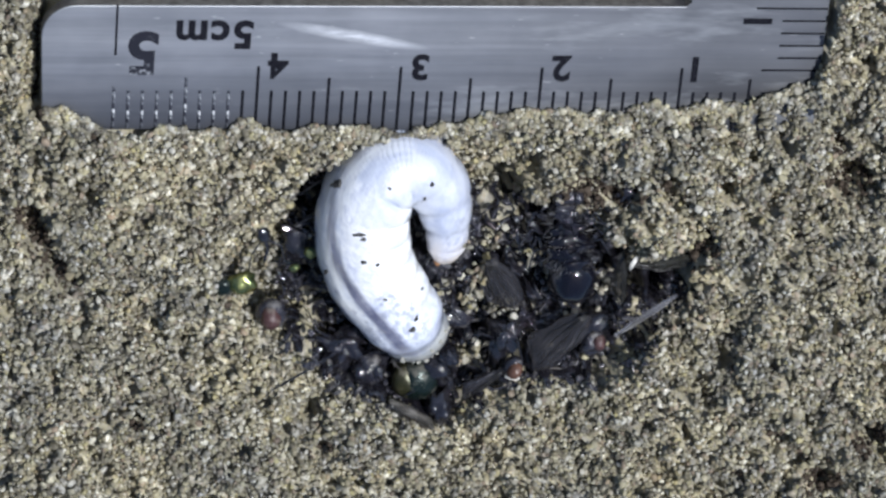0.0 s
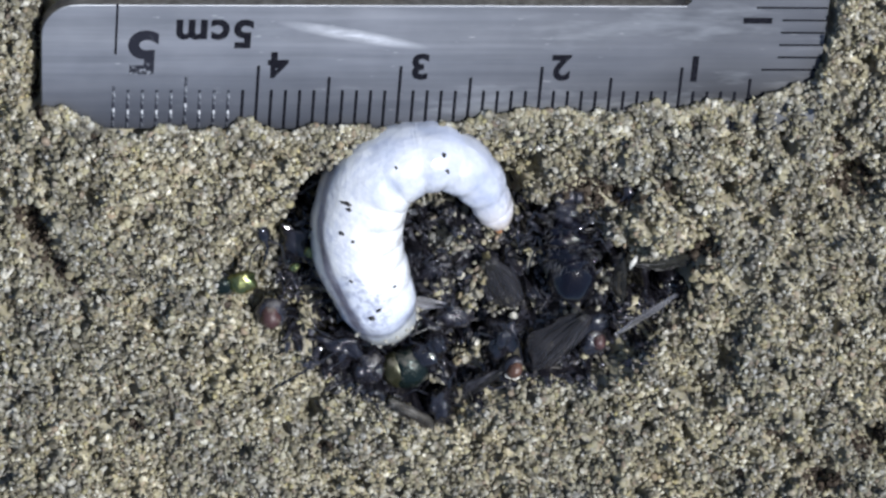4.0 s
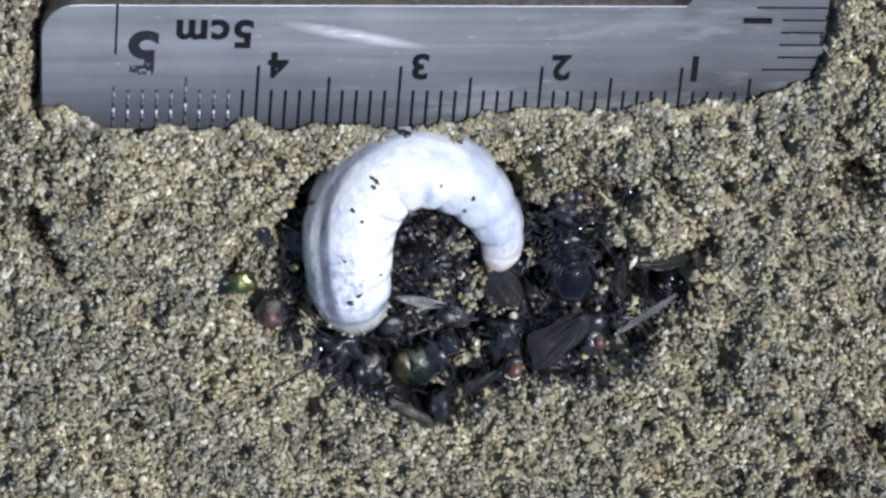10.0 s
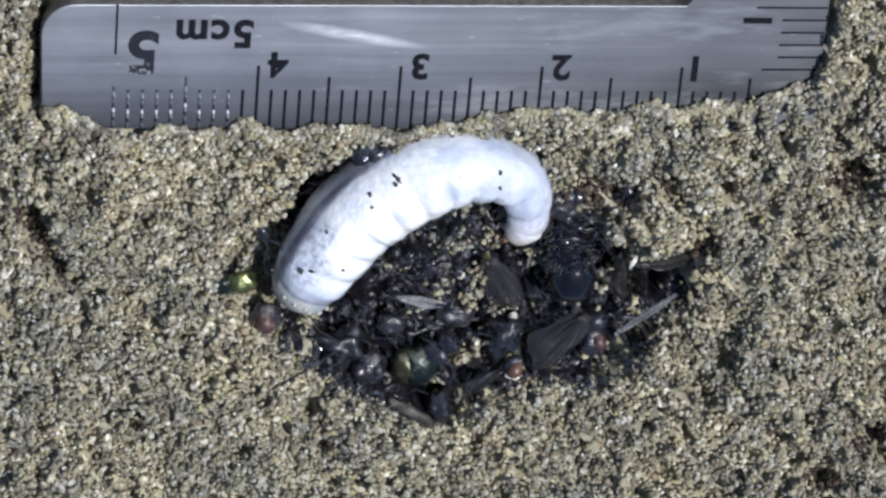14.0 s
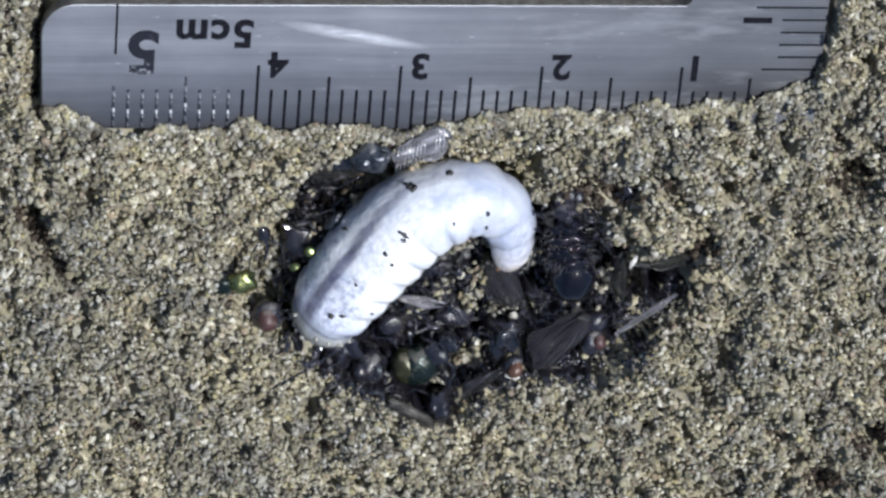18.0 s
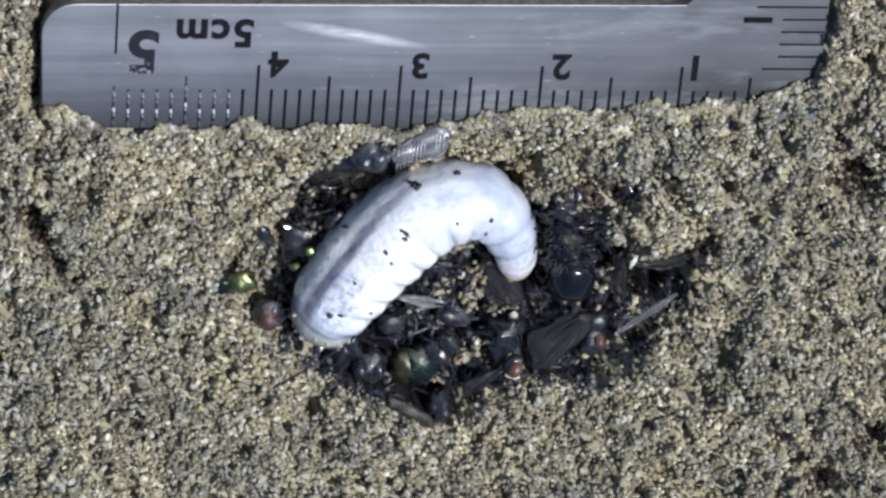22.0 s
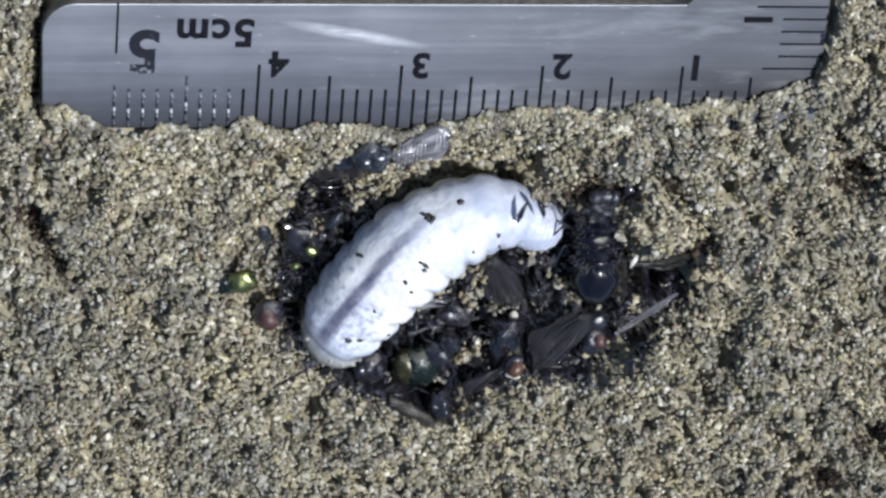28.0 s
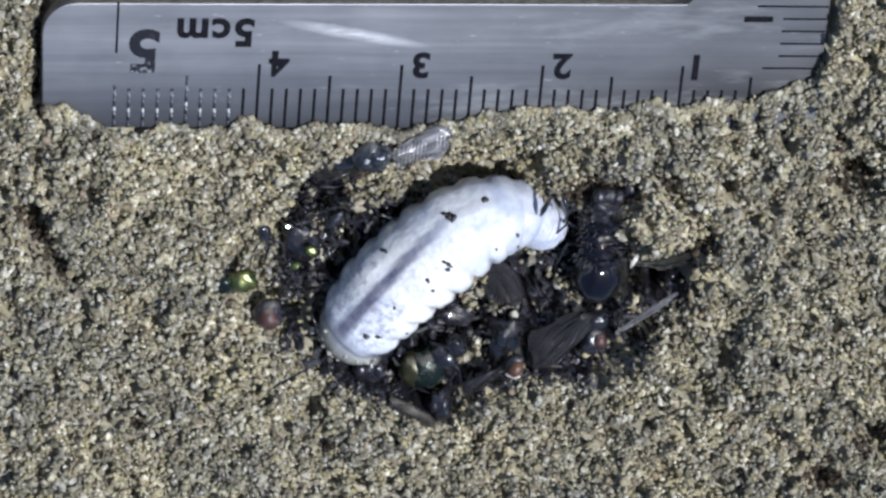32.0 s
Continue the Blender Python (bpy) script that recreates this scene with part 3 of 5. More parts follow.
covered = (places[:, 0] > -4.96 - 0.1) & (places[:, 0] < 50.2) & (places[:, 1] > -0.4) & (places[:, 1] < 10.4) & (places[:, 2] < 0.1)
covered |= (places[:, 0] > 39.9) & (places[:, 0] < 50.2) & (places[:, 1] > 9) & (places[:, 2] < 0.2)
rim_at = np.interp(places[:, 0], [p[0] for p in RIM], [p[1] for p in RIM])
covered |= (places[:, 0] > -4.96 + 0.4) & (places[:, 0] < 50.4) & (places[:, 1] > rim_at + 0.35)
covered |= (inside(HEAP, places[:, 0], places[:, 1]) > 0.55) & (rng.random(len(places)) > 0.02)
places, sizes = np.concatenate([places[~covered], np.stack([bx, by, bz], 1)]), np.concatenate([sizes[~covered], br])
# grains in deep hollows and voids take the dark colour that stands for shade
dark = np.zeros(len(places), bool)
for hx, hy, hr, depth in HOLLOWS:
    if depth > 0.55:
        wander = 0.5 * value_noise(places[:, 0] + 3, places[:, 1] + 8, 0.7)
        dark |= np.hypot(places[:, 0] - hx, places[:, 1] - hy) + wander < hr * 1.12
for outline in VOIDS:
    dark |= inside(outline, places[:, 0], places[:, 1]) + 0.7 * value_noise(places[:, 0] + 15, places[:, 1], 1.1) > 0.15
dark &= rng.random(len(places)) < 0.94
soil = grain_mesh("shade_grains", places[dark] - np.array([0, 0, 0.15]), sizes[dark])
soil.data.materials[0] = SHADE_GRAIN
tagged(soil, "sand grains coloured dark to stand for shade in hollows", "soil", kind="stuff")
places, sizes = places[~dark], sizes[~dark]
grains = grain_mesh("sand_grains", places, sizes)
tagged(grains, "loose olive-beige sand grains with pale and dark ones", "sand", kind="stuff")

# ---- the steel square ----
RUL_L, RUL_T, RUL_IN, RUL_R, THICK = -4.96, 10.1, 40.10, 50.0, 1.1


def ruler():
    sq = root("steel_square", 25, 5, -THICK, "brushed stainless steel square with black centimetre scale, edge buried in sand", "ruler")
    corner = []
    for cx, cy, r, a0, a1 in ((RUL_L + 2.2, RUL_T - 2.6, 2.4, 180, 90), (RUL_R - 0.25, 0.25, 0.25, 0, -90), (RUL_L + 1.5, 1.5, 1.5, 270, 180)):
        corner.append([(cx + r * math.cos(radians(a0 + (a1 - a0) * i / 8)), cy + r * math.sin(radians(a0 + (a1 - a0) * i / 8))) for i in range(9)])
    outline = corner[0] + [(RUL_IN - 0.3, RUL_T), (RUL_IN, RUL_T + 0.3), (RUL_IN, 62), (RUL_R, 62)] + corner[1] + corner[2]
    low = [Vector((x - 25, y - 5, 0)) * MM for x, y in outline]
    n = len(low)
    bm = mesh_bm(low + [v + Vector((0, 0, THICK * MM)) for v in low], [tuple(reversed(range(n, 2 * n))), tuple(range(n))] +
                 [(i, i + n, (i + 1) % n + n, (i + 1) % n) for i in range(n)])
    bmesh.ops.recalc_face_normals(bm, faces=bm.faces)
    top = [e for e in bm.edges if all(v.co.z > THICK * MM * 0.9 for v in e.verts)]
    bmesh.ops.bevel(bm, geom=top, offset=0.07 * MM, segments=2, affect="EDGES", profile=0.5)
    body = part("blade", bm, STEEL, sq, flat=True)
    body.data.materials.append(STEEL_SIDE)
    for f in body.data.polygons:
        if abs(f.normal.z) < 0.2:
            f.material_index = 1

    def bar(w, h):
        g = bmesh.new()
        bmesh.ops.create_cube(g, size=1)
        for v in g.verts:
            v.co = Vector((v.co.x * w, v.co.y * h, v.co.z * 0.02)) * MM
        return g

    lengths = {0: 5.1, 5: 4.2}
    meshes = {}
    for axis_turn in (0, 1):
        for k in range(3 if axis_turn == 0 else 5, 51 if axis_turn == 0 else 58):
            long = lengths.get(k % 10, lengths[5] if k % 5 == 0 else 3.15)
            if axis_turn == 0 and k in (50,):
                long = 3.4
            glare_or_worn = axis_turn == 0 and k >= 42
            key = (axis_turn, long, glare_or_worn)
            if key not in meshes:
                o = part("tick", bar(*((0.215, long) if axis_turn == 0 else (long, 0.15))), INK_WORN if glare_or_worn else INK, sq)
                meshes[key] = o.data
            else:
                o = new("tick", meshes[key])
                o.parent = sq
            x, y = (50 - k, long / 2 + 0.05) if axis_turn == 0 else (50 - long / 2 - 0.08, k)
            o.matrix_basis = local(sq, x, y, 0.004)
    end = part("tick", bar(0.16, 4.0), INK, sq)
    end.matrix_basis = local(sq, 0, 8.0, 0.004)

    def lettering(text, x, y, size, turn, mat=INK, bold=0.035):
        cu = bpy.data.curves.new("lettering", "FONT")
        cu.body, cu.size, cu.align_x, cu.offset, cu.extrude = text, size * MM, "CENTER", bold * size * MM, 0.008 * MM
        cu.resolution_u, cu.space_character = 4, 1.0 if len(text) == 1 else 1.12
        tmp = new("lettering", cu)
        me = bpy.data.meshes.new_from_object(tmp.evaluated_get(bpy.context.evaluated_depsgraph_get()))
        bpy.data.objects.remove(tmp)
        me.materials.clear()
        me.materials.append(mat)
        o = new("number" if text[-1].isdigit() else "lettering", me)
        o.parent = sq
        o.matrix_basis = local(sq, x, y, 0.006, 0, 0, turn)

    lettering("4", 11.33, 6.14, 2.75, 180)
    lettering("3", 21.33, 6.06, 2.75, 180)
    lettering("2", 31.34, 6.02, 2.75, 180)
    lettering("1", 40.91, 5.97, 2.75, 180)
    lettering("5", 1.87, 7.71, 4.6, 180, INK_RUBBED)
    lettering("5cm", 6.79, 8.68, 3.0, 180)
    lettering("1", 44.07, 8.96, 2.75, 270)
    return sq


ruler()

# ---- the larva: rings that slide over one another ----
SEGMENTS = 12


def girth(s):
    return float(np.interp(s, [0, 0.05, 0.12, 0.25, 0.4, 0.52, 0.64, 0.76, 0.86, 0.93, 0.97, 1.0], [1.8, 2.5, 3.02, 3.42, 3.55, 3.42, 3.02, 2.36, 1.85, 1.5, 1.2, 0.9]))


def ring_mesh(s, half, seed, name, tip=0):
    """One ring of the body, its length along y, its back towards z; tip: which end is closed round."""
    n, m, verts, along, stripe, flank = 11, 72, [], [], [], []
    for i in range(n):
        v = math.sin((-1 + 2 * i / (n - 1)) * math.pi / 2)
        q = s + v * half / 27.0
        step = 0.873 / (SEGMENTS - 1)
        furrow = (0.5 - 0.5 * math.cos(2 * math.pi * (q - 0.052) / step)) ** 3
        prof = (1 - 0.08 * v * v) * max(0.0, 1 - abs(v) ** 10) ** 0.5
        if tip and v * tip > 0:
            prof = max(0.0, 1 - abs(v) ** (3.6 if tip < 0 else 2.4)) ** 0.5
        for j in range(m):
            a = 2 * math.pi * j / m
            d = abs(a if a < math.pi else a - 2 * math.pi)
            far = a > math.pi
            lobe = math.exp(-((d - (1.2 if far else 1.85)) / 0.48) ** 2)
            deep = 0.008 + (0.075 if far else 0.12) * lobe + 0.075 * float(smooth(0.58, 0.7, q)) * (1 - lobe)
            fold = 1 - deep * furrow + 0.035 * lobe + 0.0025 * math.cos(6 * math.pi * (q - 0.052) / step) * (1 - lobe)
            lump = 1 + 0.03 * noise.noise(Vector((math.sin(a) * 1.7, q * 14, math.cos(a) * 1.7))) + 0.012 * noise.noise(Vector((math.sin(a) * 5, q * 45, math.cos(a) * 5)))
            r = girth(q) * prof * fold * lump
            verts.append(Vector((math.sin(a) * r * 1.03, v * half, math.cos(a) * r * 0.93)) * MM)
            w = 0.135 + 0.09 * max(0, 1 - q / 0.3)
            k = float(np.interp(q, [0.06, 0.12, 0.42, 0.50, 0.62, 0.7], [0.1, 1.0, 1.0, 0.45, 0.3, 0.0]))
            off = float(np.interp(q, [0.1, 0.3, 0.42, 0.54], [0.36, 0.34, 0.24, 0.05]))
            side = (a if a < math.pi else a - 2 * math.pi) - off + 0.05 * noise.noise(Vector((q * 20, 3, 1)))
            stripe.append(max(0, k * math.exp(-(side / w) ** 6)))
            along.append(min(1, max(0, q)))
            flank.append(max(math.exp(-((d - 0.62) / 0.55) ** 4) * float(np.interp(q, [0.07, 0.12, 0.4, 0.55, 0.9], [0.0, 1.0, 0.8, 0.45, 0.5])), float(smooth(0.07, 0.12, q)) - float(smooth(0.17, 0.26, q))))
    ob = mesh_object(name, verts, grid_faces(n, m, True), LARVA)
    for key, values in (("along", along), ("stripe", stripe), ("flank", flank)):
        at = ob.data.attributes.new(key, "FLOAT", "POINT")
        at.data.foreach_set("value", values)
    return ob


larva = root("larva", 20.65, -11.68, -2.2, "fat white grub with a grey back stripe, curled in sand", "larva")
RINGS = []
PITCH = 0.873 / (SEGMENTS - 1)
for i in range(SEGMENTS):
    s = 0.052 + PITCH * i
    o = ring_mesh(s, 0.95 if i else 1.5, i * 1.3, "segment", 0 if i else -1)
    o.parent = larva
    RINGS.append((o, s))
    for k in range(1, 12) if i < SEGMENTS - 1 else ():
        s2 = s + PITCH * k / 12
        o = ring_mesh(s2, 0.95, i * 2.1 + 5 * k, "skin_fold")
        o.parent = larva
        RINGS.append((o, s2))
head = ring_mesh(0.955, 1.1, 40, "head", 1)
head.parent = larva
RINGS.append((head, 0.962))
for side in (-1, 1):
    part("jaw", blob(0.34, 0.55, 0.3, 0.1, 0, side + 2.0, 2), JAW, head, "amber brown jaw", pose(side * 0.42 * MM, 0.95 * MM, -0.25 * MM, 0, 0, side * 12))
part("face_plate", blob(0.62, 0.4, 0.55, 0.1, 0, 5.0, 2), JAW, head, "amber brown face plate", pose(0, 0.78 * MM, -0.05 * MM))


def ring_at(s):
    return min(RINGS, key=lambda r: abs(r[1] - s))


def stuck(s, angle, lift=0.0, turn=0.0):
    """The ring at s along the body, and a pose on its skin, `angle` degrees round from its back."""
    ob, q = ring_at(s)
    a, r = radians(angle), girth(q) + lift
    return ob, pose(math.sin(a) * r * 1.03 * MM, (s - q) * 27 * MM, math.cos(a) * r * 0.93 * MM, 0, angle, 0) @ pose(0, 0, 0, 0, 0, turn)


def speck(s, angle, long, wide, turn=0.0):
    """A crumb of soil stuck to the skin: a few ragged lumps."""
    ob, at = stuck(s, angle, 0.0, turn)
    bm = blob(long, wide, 0.14, 0.75, 0, s * 40 + angle * 0.1, 2)
    part("soil_speck", bm, SPECK, ob, "", at)


SPECKS = [(0.47, 48, 0.44, 0.17, 12), (0.46, 54, 0.22, 0.17, 0), (0.535, 2, 0.3, 0.26, 0), (0.541, 7, 0.2, 0.34, 20), (0.53, -3, 0.3, 0.14, 40), (0.62, 0, 0.26, 0.24, 0),
          (0.15, 50, 0.22, 0.19, 0), (0.35, -14, 0.3, 0.13, 45), (0.355, -10, 0.16, 0.1, 0), (0.40, 50, 0.2, 0.15, 0), (0.39, 64, 0.18, 0.12, 60),
          (0.69, 60, 0.17, 0.14, 0), (0.70, 84, 0.22, 0.12, 30), (0.60, 70, 0.13, 0.1, 0), (0.276, 48, 0.14, 0.12, 0), (0.22, 95, 0.17, 0.13, 0),
          (0.17, 62, 0.2, 0.1, 20)]
for row in SPECKS:
    speck(*row)

for k in range(30):
    ob, s = RINGS[0]
    a = 2.4 * k
    y = 0.5 - 1.9 * ((k * 0.37) % 1)
    rr = girth(0.052 + y / 27) * (max(0.1, 1 - (abs(y) / 1.5) ** 3.6) ** 0.5 if y < 0 else 1)
    part("sand_grain", blob(0.17 + 0.05 * (k % 3), 0.16, 0.15, 0.3, 0, k * 3.3, 2), SAND, ob, "", pose(math.sin(a) * rr * 1.02 * MM, y * MM, math.cos(a) * rr * 0.95 * MM), flat=True)


# ---- dead flies and their pieces, heaped in the pit ----
FLIES = "dead flies in the pit"


def ball(fly, name, x, y, z, rx, ry, rz, mat, turn=0, tilt=0, rough=0.14, rings=0, label="", level=3):
    return part(name, blob(rx, ry, rz, rough, rings, x + y, level), mat, fly, label, local(fly, x, y, z, 0, tilt, turn))


def leg(fly, points, r=0.07):
    o = fly.matrix_basis.translation / MM
    return part("leg", leg_mesh([Vector(p) - o for p in points], r), CHITIN, fly)


def eye(head_ob, x, y, z, r, mat, label=""):
    return part("eye", blob(r * 0.8, r, r * 1.1, 0.03, 0, x, 3), mat, head_ob, label, pose(x * MM, y * MM, z * MM))


# fly half buried at the rim under the scale
f1 = root("fly", 18.38, -2.69, -0.5, "dead dark fly with one silvery wing, half buried in sand", "fly", FLIES)
ball(f1, "thorax", 18.35, -2.3, 1.1, 1.5, 1.3, 1.05, STEELBLUE, 35, 0, 0.2)
ball(f1, "abdomen", 16.68, -3.33, -0.2, 1.3, 0.9, 0.7, CHITIN, 35, 0, 0.2, 3)
ball(f1, "thorax_plate", 18.7, -2.05, 1.85, 0.75, 0.62, 0.5, STEELBLUE, 35, 0, 0.25)
ball(f1, "thorax_plate", 17.8, -2.5, 1.7, 0.6, 0.6, 0.45, STEELBLUE, 35, 0, 0.25)
h = ball(f1, "head", 19.36, -1.20, 0.4, 0.6, 0.75, 0.65, CHITIN, 35)
eye(h, 0.1, -0.45, 0.2, 0.4, EYE_DULL)
eye(h, 0.1, 0.45, 0.2, 0.4, EYE_DULL)
w = add_wing(f1, local(f1, 19.8, -2.35, 1.6, 6, 4, 24), 4.5, 3.0, WING_PALE, 0.1, 1.0, "silvery pleated wing")
for k in range(13):
    u = 0.25 + 0.29 * k
    part("pleat", tube([(u - 0.35, -0.95, 0.16), (u, -0.1, 0.33), (u + 0.45, 0.75, 0.2)], [0.05, 0.13, 0.05], 5), PLEAT, w)
add_wing(f1, local(f1, 18.6, -3.75, 0.0, -10, 4, 192), 4.3, 2.0, WING_GREY, 0.12, 2.0, "grey-brown veined wing")
add_wing(f1, local(f1, 17.60, -1.20, 0.4, 5, 5, 190), 3.4, 1.1, WING_BROWN, 0.1, 2.5)
for a, c, d in (((17.00, -3.33, -0.2), (15.30, -2.62, 0.2), (14.04, -4.61, 0.0)), ((17.50, -4.56, -0.3), (15.67, -5.02, 0.1), (13.55, -6.67, 0.1)), ((17.92, -4.79, -0.3), (16.35, -5.77, -0.2), (14.22, -5.65, 0.0))):
    leg(f1, (a, c, d), 0.09)
bristles(f1, 18.28, -2.19, 0.3, 1.5, 1.2, 1.1, 26, 0.5, 3, HAIR)
f1.matrix_basis = pose(0, 0.0004, -0.0008) @ f1.matrix_basis

# small gold-green fly and its brown head on the west side
f2 = root("fly", 9.78, -13.55, -1.2, "small dead gold-green fly sunk in sand", "fly", FLIES)
ball(f2, "thorax", 9.83, -12.99, -0.5, 1.15, 0.85, 0.7, GOLD, 15, 0, 0.25)
ball(f2, "abdomen", 8.39, -13.33, -0.6, 1.1, 0.85, 0.6, GREEN, 10, 0, 0.3, 3)
leg(f2, ((8.87, -12.50, -0.5), (7.60, -11.80, -0.3), (7.02, -10.52, -0.4)), 0.06)
leg(f2, ((8.74, -13.94, -0.5), (7.93, -14.29, -0.3), (7.57, -15.23, -0.4)), 0.06)
bristles(f2, 9.83, -12.99, -0.5, 0.95, 0.7, 0.55, 12, 0.3, 5)
f2b = root("fly", 12.17, -16.02, -1.3, "dull brown fly head with a reddish eye", "fly", FLIES)
h = ball(f2b, "skull", 12.14, -15.81, -0.9, 1.15, 1.2, 0.95, CHITIN_DULL, 10, 0, 0.16)
eye(h, -0.1, -0.1, 0.3, 1.0, EYE_DULL, "dull reddish brown eye")
part("antenna", tube([(0.8, 0.2, 0.4), (1.3, 0.6, 0.8), (1.7, 0.5, 0.9)], [0.09, 0.07, 0.03]), CHITIN, h)
part("antenna", tube([(0.7, -0.1, 0.5), (1.3, 0.0, 0.9), (1.8, -0.3, 0.9)], [0.09, 0.07, 0.03]), CHITIN, h)
f2c = root("fly_remains", 11.36, -10.43, -0.8, "blue-black broken fly legs standing in sand", "fly", FLIES)
ball(f2c, "hip", 11.11, -8.74, -0.2, 0.5, 0.75, 0.4, CHITIN, 20, 0, 0.15)
leg(f2c, ((11.11, -8.74, -0.2), (11.48, -9.80, 0.0), (11.27, -11.33, -0.3)), 0.16)
leg(f2c, ((11.46, -9.22, -0.2), (12.43, -9.55, 0.1), (12.88, -11.55, -0.5)), 0.09)
leg(f2c, ((10.91, -9.45, -0.2), (10.32, -10.31, 0.1), (10.24, -11.90, -0.3)), 0.08)
f2d = root("fly_remains", 14.16, -11.63, -2.0, "glinting gold-green fly abdomen under sand", "fly", FLIES)
ball(f2d, "plate", 14.67, -10.76, -0.9, 0.42, 0.5, 0.4, GOLD, 60, 0, 0.2)
ball(f2d, "plate", 13.60, -12.00, -0.9, 0.4, 0.3, 0.3, GOLD, 30, 0, 0.2)
ball(f2d, "body", 14.22, -10.88, -2.4, 1.4, 1.6, 0.8, CHITIN, 50, 0, 0.4, 3)
ball(f2d, "plate", 16.21, -8.28, -1.2, 0.9, 0.45, 0.5, STEELBLUE, 50, 0, 0.12)
leg(f2d, ((13.36, -8.53, -1.0), (14.48, -7.57, -0.6), (16.09, -7.08, -0.8)), 0.08)
bristles(f2d, 13.81, -14.80, -1.8, 1.8, 1.6, 1.0, 30, 0.8, 8)

# green-black fly at the south side, stirred by the tail
f3 = root("fly", 23.31, -21.26, -2.4, "dead green-black fly lying among broken flies", "fly", FLIES)
ball(f3, "abdomen", 23.17, -20.73, -1.2, 1.75, 1.7, 1.25, GREEN, 8, 0, 0.10, 4)
ball(f3, "abdomen_plate", 22.28, -20.69, -1.15, 1.05, 1.45, 1.12, OLIVE, 8, 0, 0.10)
ball(f3, "thorax", 24.53, -19.81, -1.3, 1.2, 1.3, 1.15, CHITIN, 8, 0, 0.25)
h = ball(f3, "head", 25.27, -18.53, -1.0, 0.85, 0.95, 0.8, CHITIN, 30, 0, 0.06)
eye(h, 0.2, 0.35, 0.3, 0.5, CHITIN)
eye(h, 0.3, -0.35, 0.3, 0.5, CHITIN)
leg(f3, ((24.35, -19.33, -0.8), (25.59, -20.18, -0.2), (26.10, -22.57, -0.8)), 0.09)
leg(f3, ((23.22, -18.10, -0.8), (24.56, -18.10, 0.1), (25.61, -19.88, -0.5)), 0.08)
leg(f3, ((21.63, -19.07, -0.8), (20.84, -17.69, -0.2), (19.48, -18.08, -0.8)), 0.08)
leg(f3, ((21.63, -22.04, -0.8), (20.16, -22.69, -0.3), (19.16, -22.52, -0.8)), 0.08)
bristles(f3, 23.71, -20.37, -1.1, 1.15, 1.55, 1.15, 18, 0.45, 9)

f4 = root("fly", 19.65, -21.59, -2.4, "crushed black fly with shiny bristly head", "fly", FLIES)
h = ball(f4, "head", 19.58, -20.84, -1.1, 1.25, 1.35, 1.0, CHITIN_DULL, 0, 0, 0.4)
eye(h, -0.7, 0.0, 0.3, 0.75, CHITIN, "black eye")
eye(h, 0.6, 0.1, 0.3, 0.7, CHITIN, "black eye")
ball(f4, "thorax", 17.57, -19.18, -1.6, 1.5, 1.3, 0.9, CHITIN, -30, 0, 0.8)
leg(f4, ((17.30, -19.18, -1.0), (15.10, -19.68, 0.6), (12.20, -21.41, 1.0)), 0.11)
leg(f4, ((16.83, -18.19, -1.0), (15.44, -16.99, -0.3), (14.79, -15.61, -0.8)), 0.07)
leg(f4, ((17.78, -20.17, -1.0), (16.69, -20.26, -0.4), (16.37, -21.84, -0.4)), 0.07)
bristles(f4, 19.58, -20.84, -1.1, 1.25, 1.35, 1.0, 44, 0.5, 12)
bristles(f4, 17.57, -19.18, -1.6, 1.5, 1.3, 0.9, 26, 0.7, 13)

f5 = root("fly", 24.97, -24.45, -1.8, "black fly head beside a brown wing at the pit's rim", "fly", FLIES)
h = ball(f5, "head", 24.94, -24.23, -0.9, 0.95, 1.45, 0.9, CHITIN, 0, 0, 0.6)
eye(h, -0.45, 0.3, 0.35, 0.6, CHITIN, "black eye")
eye(h, 0.4, -0.2, 0.35, 0.6, CHITIN, "black eye")
add_wing(f5, local(f5, 20.90, -22.42, 0.7, 14, 6, -38), 4.6, 1.6, WING_BROWN, 0.2, 4.0, "dull brown wing")
leg(f5, ((24.21, -23.06, -0.8), (23.03, -22.15, -0.2), (22.12, -22.84, -0.2)), 0.07)
leg(f5, ((25.95, -23.82, -0.8), (27.33, -23.94, 0.0), (30.17, -23.00, 0.1)), 0.06)
bristles(f5, 24.94, -24.23, -0.9, 0.95, 1.45, 0.9, 26, 0.45, 15)

f6 = root("fly", 29.65, -20.90, -2.2, "broken fly with an orange-brown eye and pale rimmed face", "fly", FLIES)
ball(f6, "thorax", 29.30, -18.49, -1.5, 1.1, 1.5, 0.9, CHITIN, -15, 0, 0.8)
h = ball(f6, "head", 30.21, -20.51, -0.8, 0.7, 0.9, 0.6, CHITIN_DULL, -25, 0, 0.06)
eye(h, 0.12, -0.1, 0.28, 0.72, EYE, "orange-brown eye")
part("face", blob(0.62, 0.2, 0.3, 0.08, 0, 2.0, 2), PALE, h, "pale silvery face", pose(0.32 * MM, -0.78 * MM, 0.2 * MM, 0, 0, 12))
add_wing(f6, local(f6, 29.44, -20.57, -0.6, -20, 8, 226), 3.9, 1.7, WING, 0.15, 6.0, "smoky wing")
leg(f6, ((28.88, -18.26, -1.0), (27.47, -17.37, -0.4), (26.83, -19.10, -0.8)), 0.07)
leg(f6, ((29.42, -17.28, -1.0), (30.19, -17.74, -0.2), (30.81, -19.85, -0.4)), 0.07)
bristles(f6, 29.30, -18.49, -1.5, 1.1, 1.5, 0.9, 40, 0.5, 17)

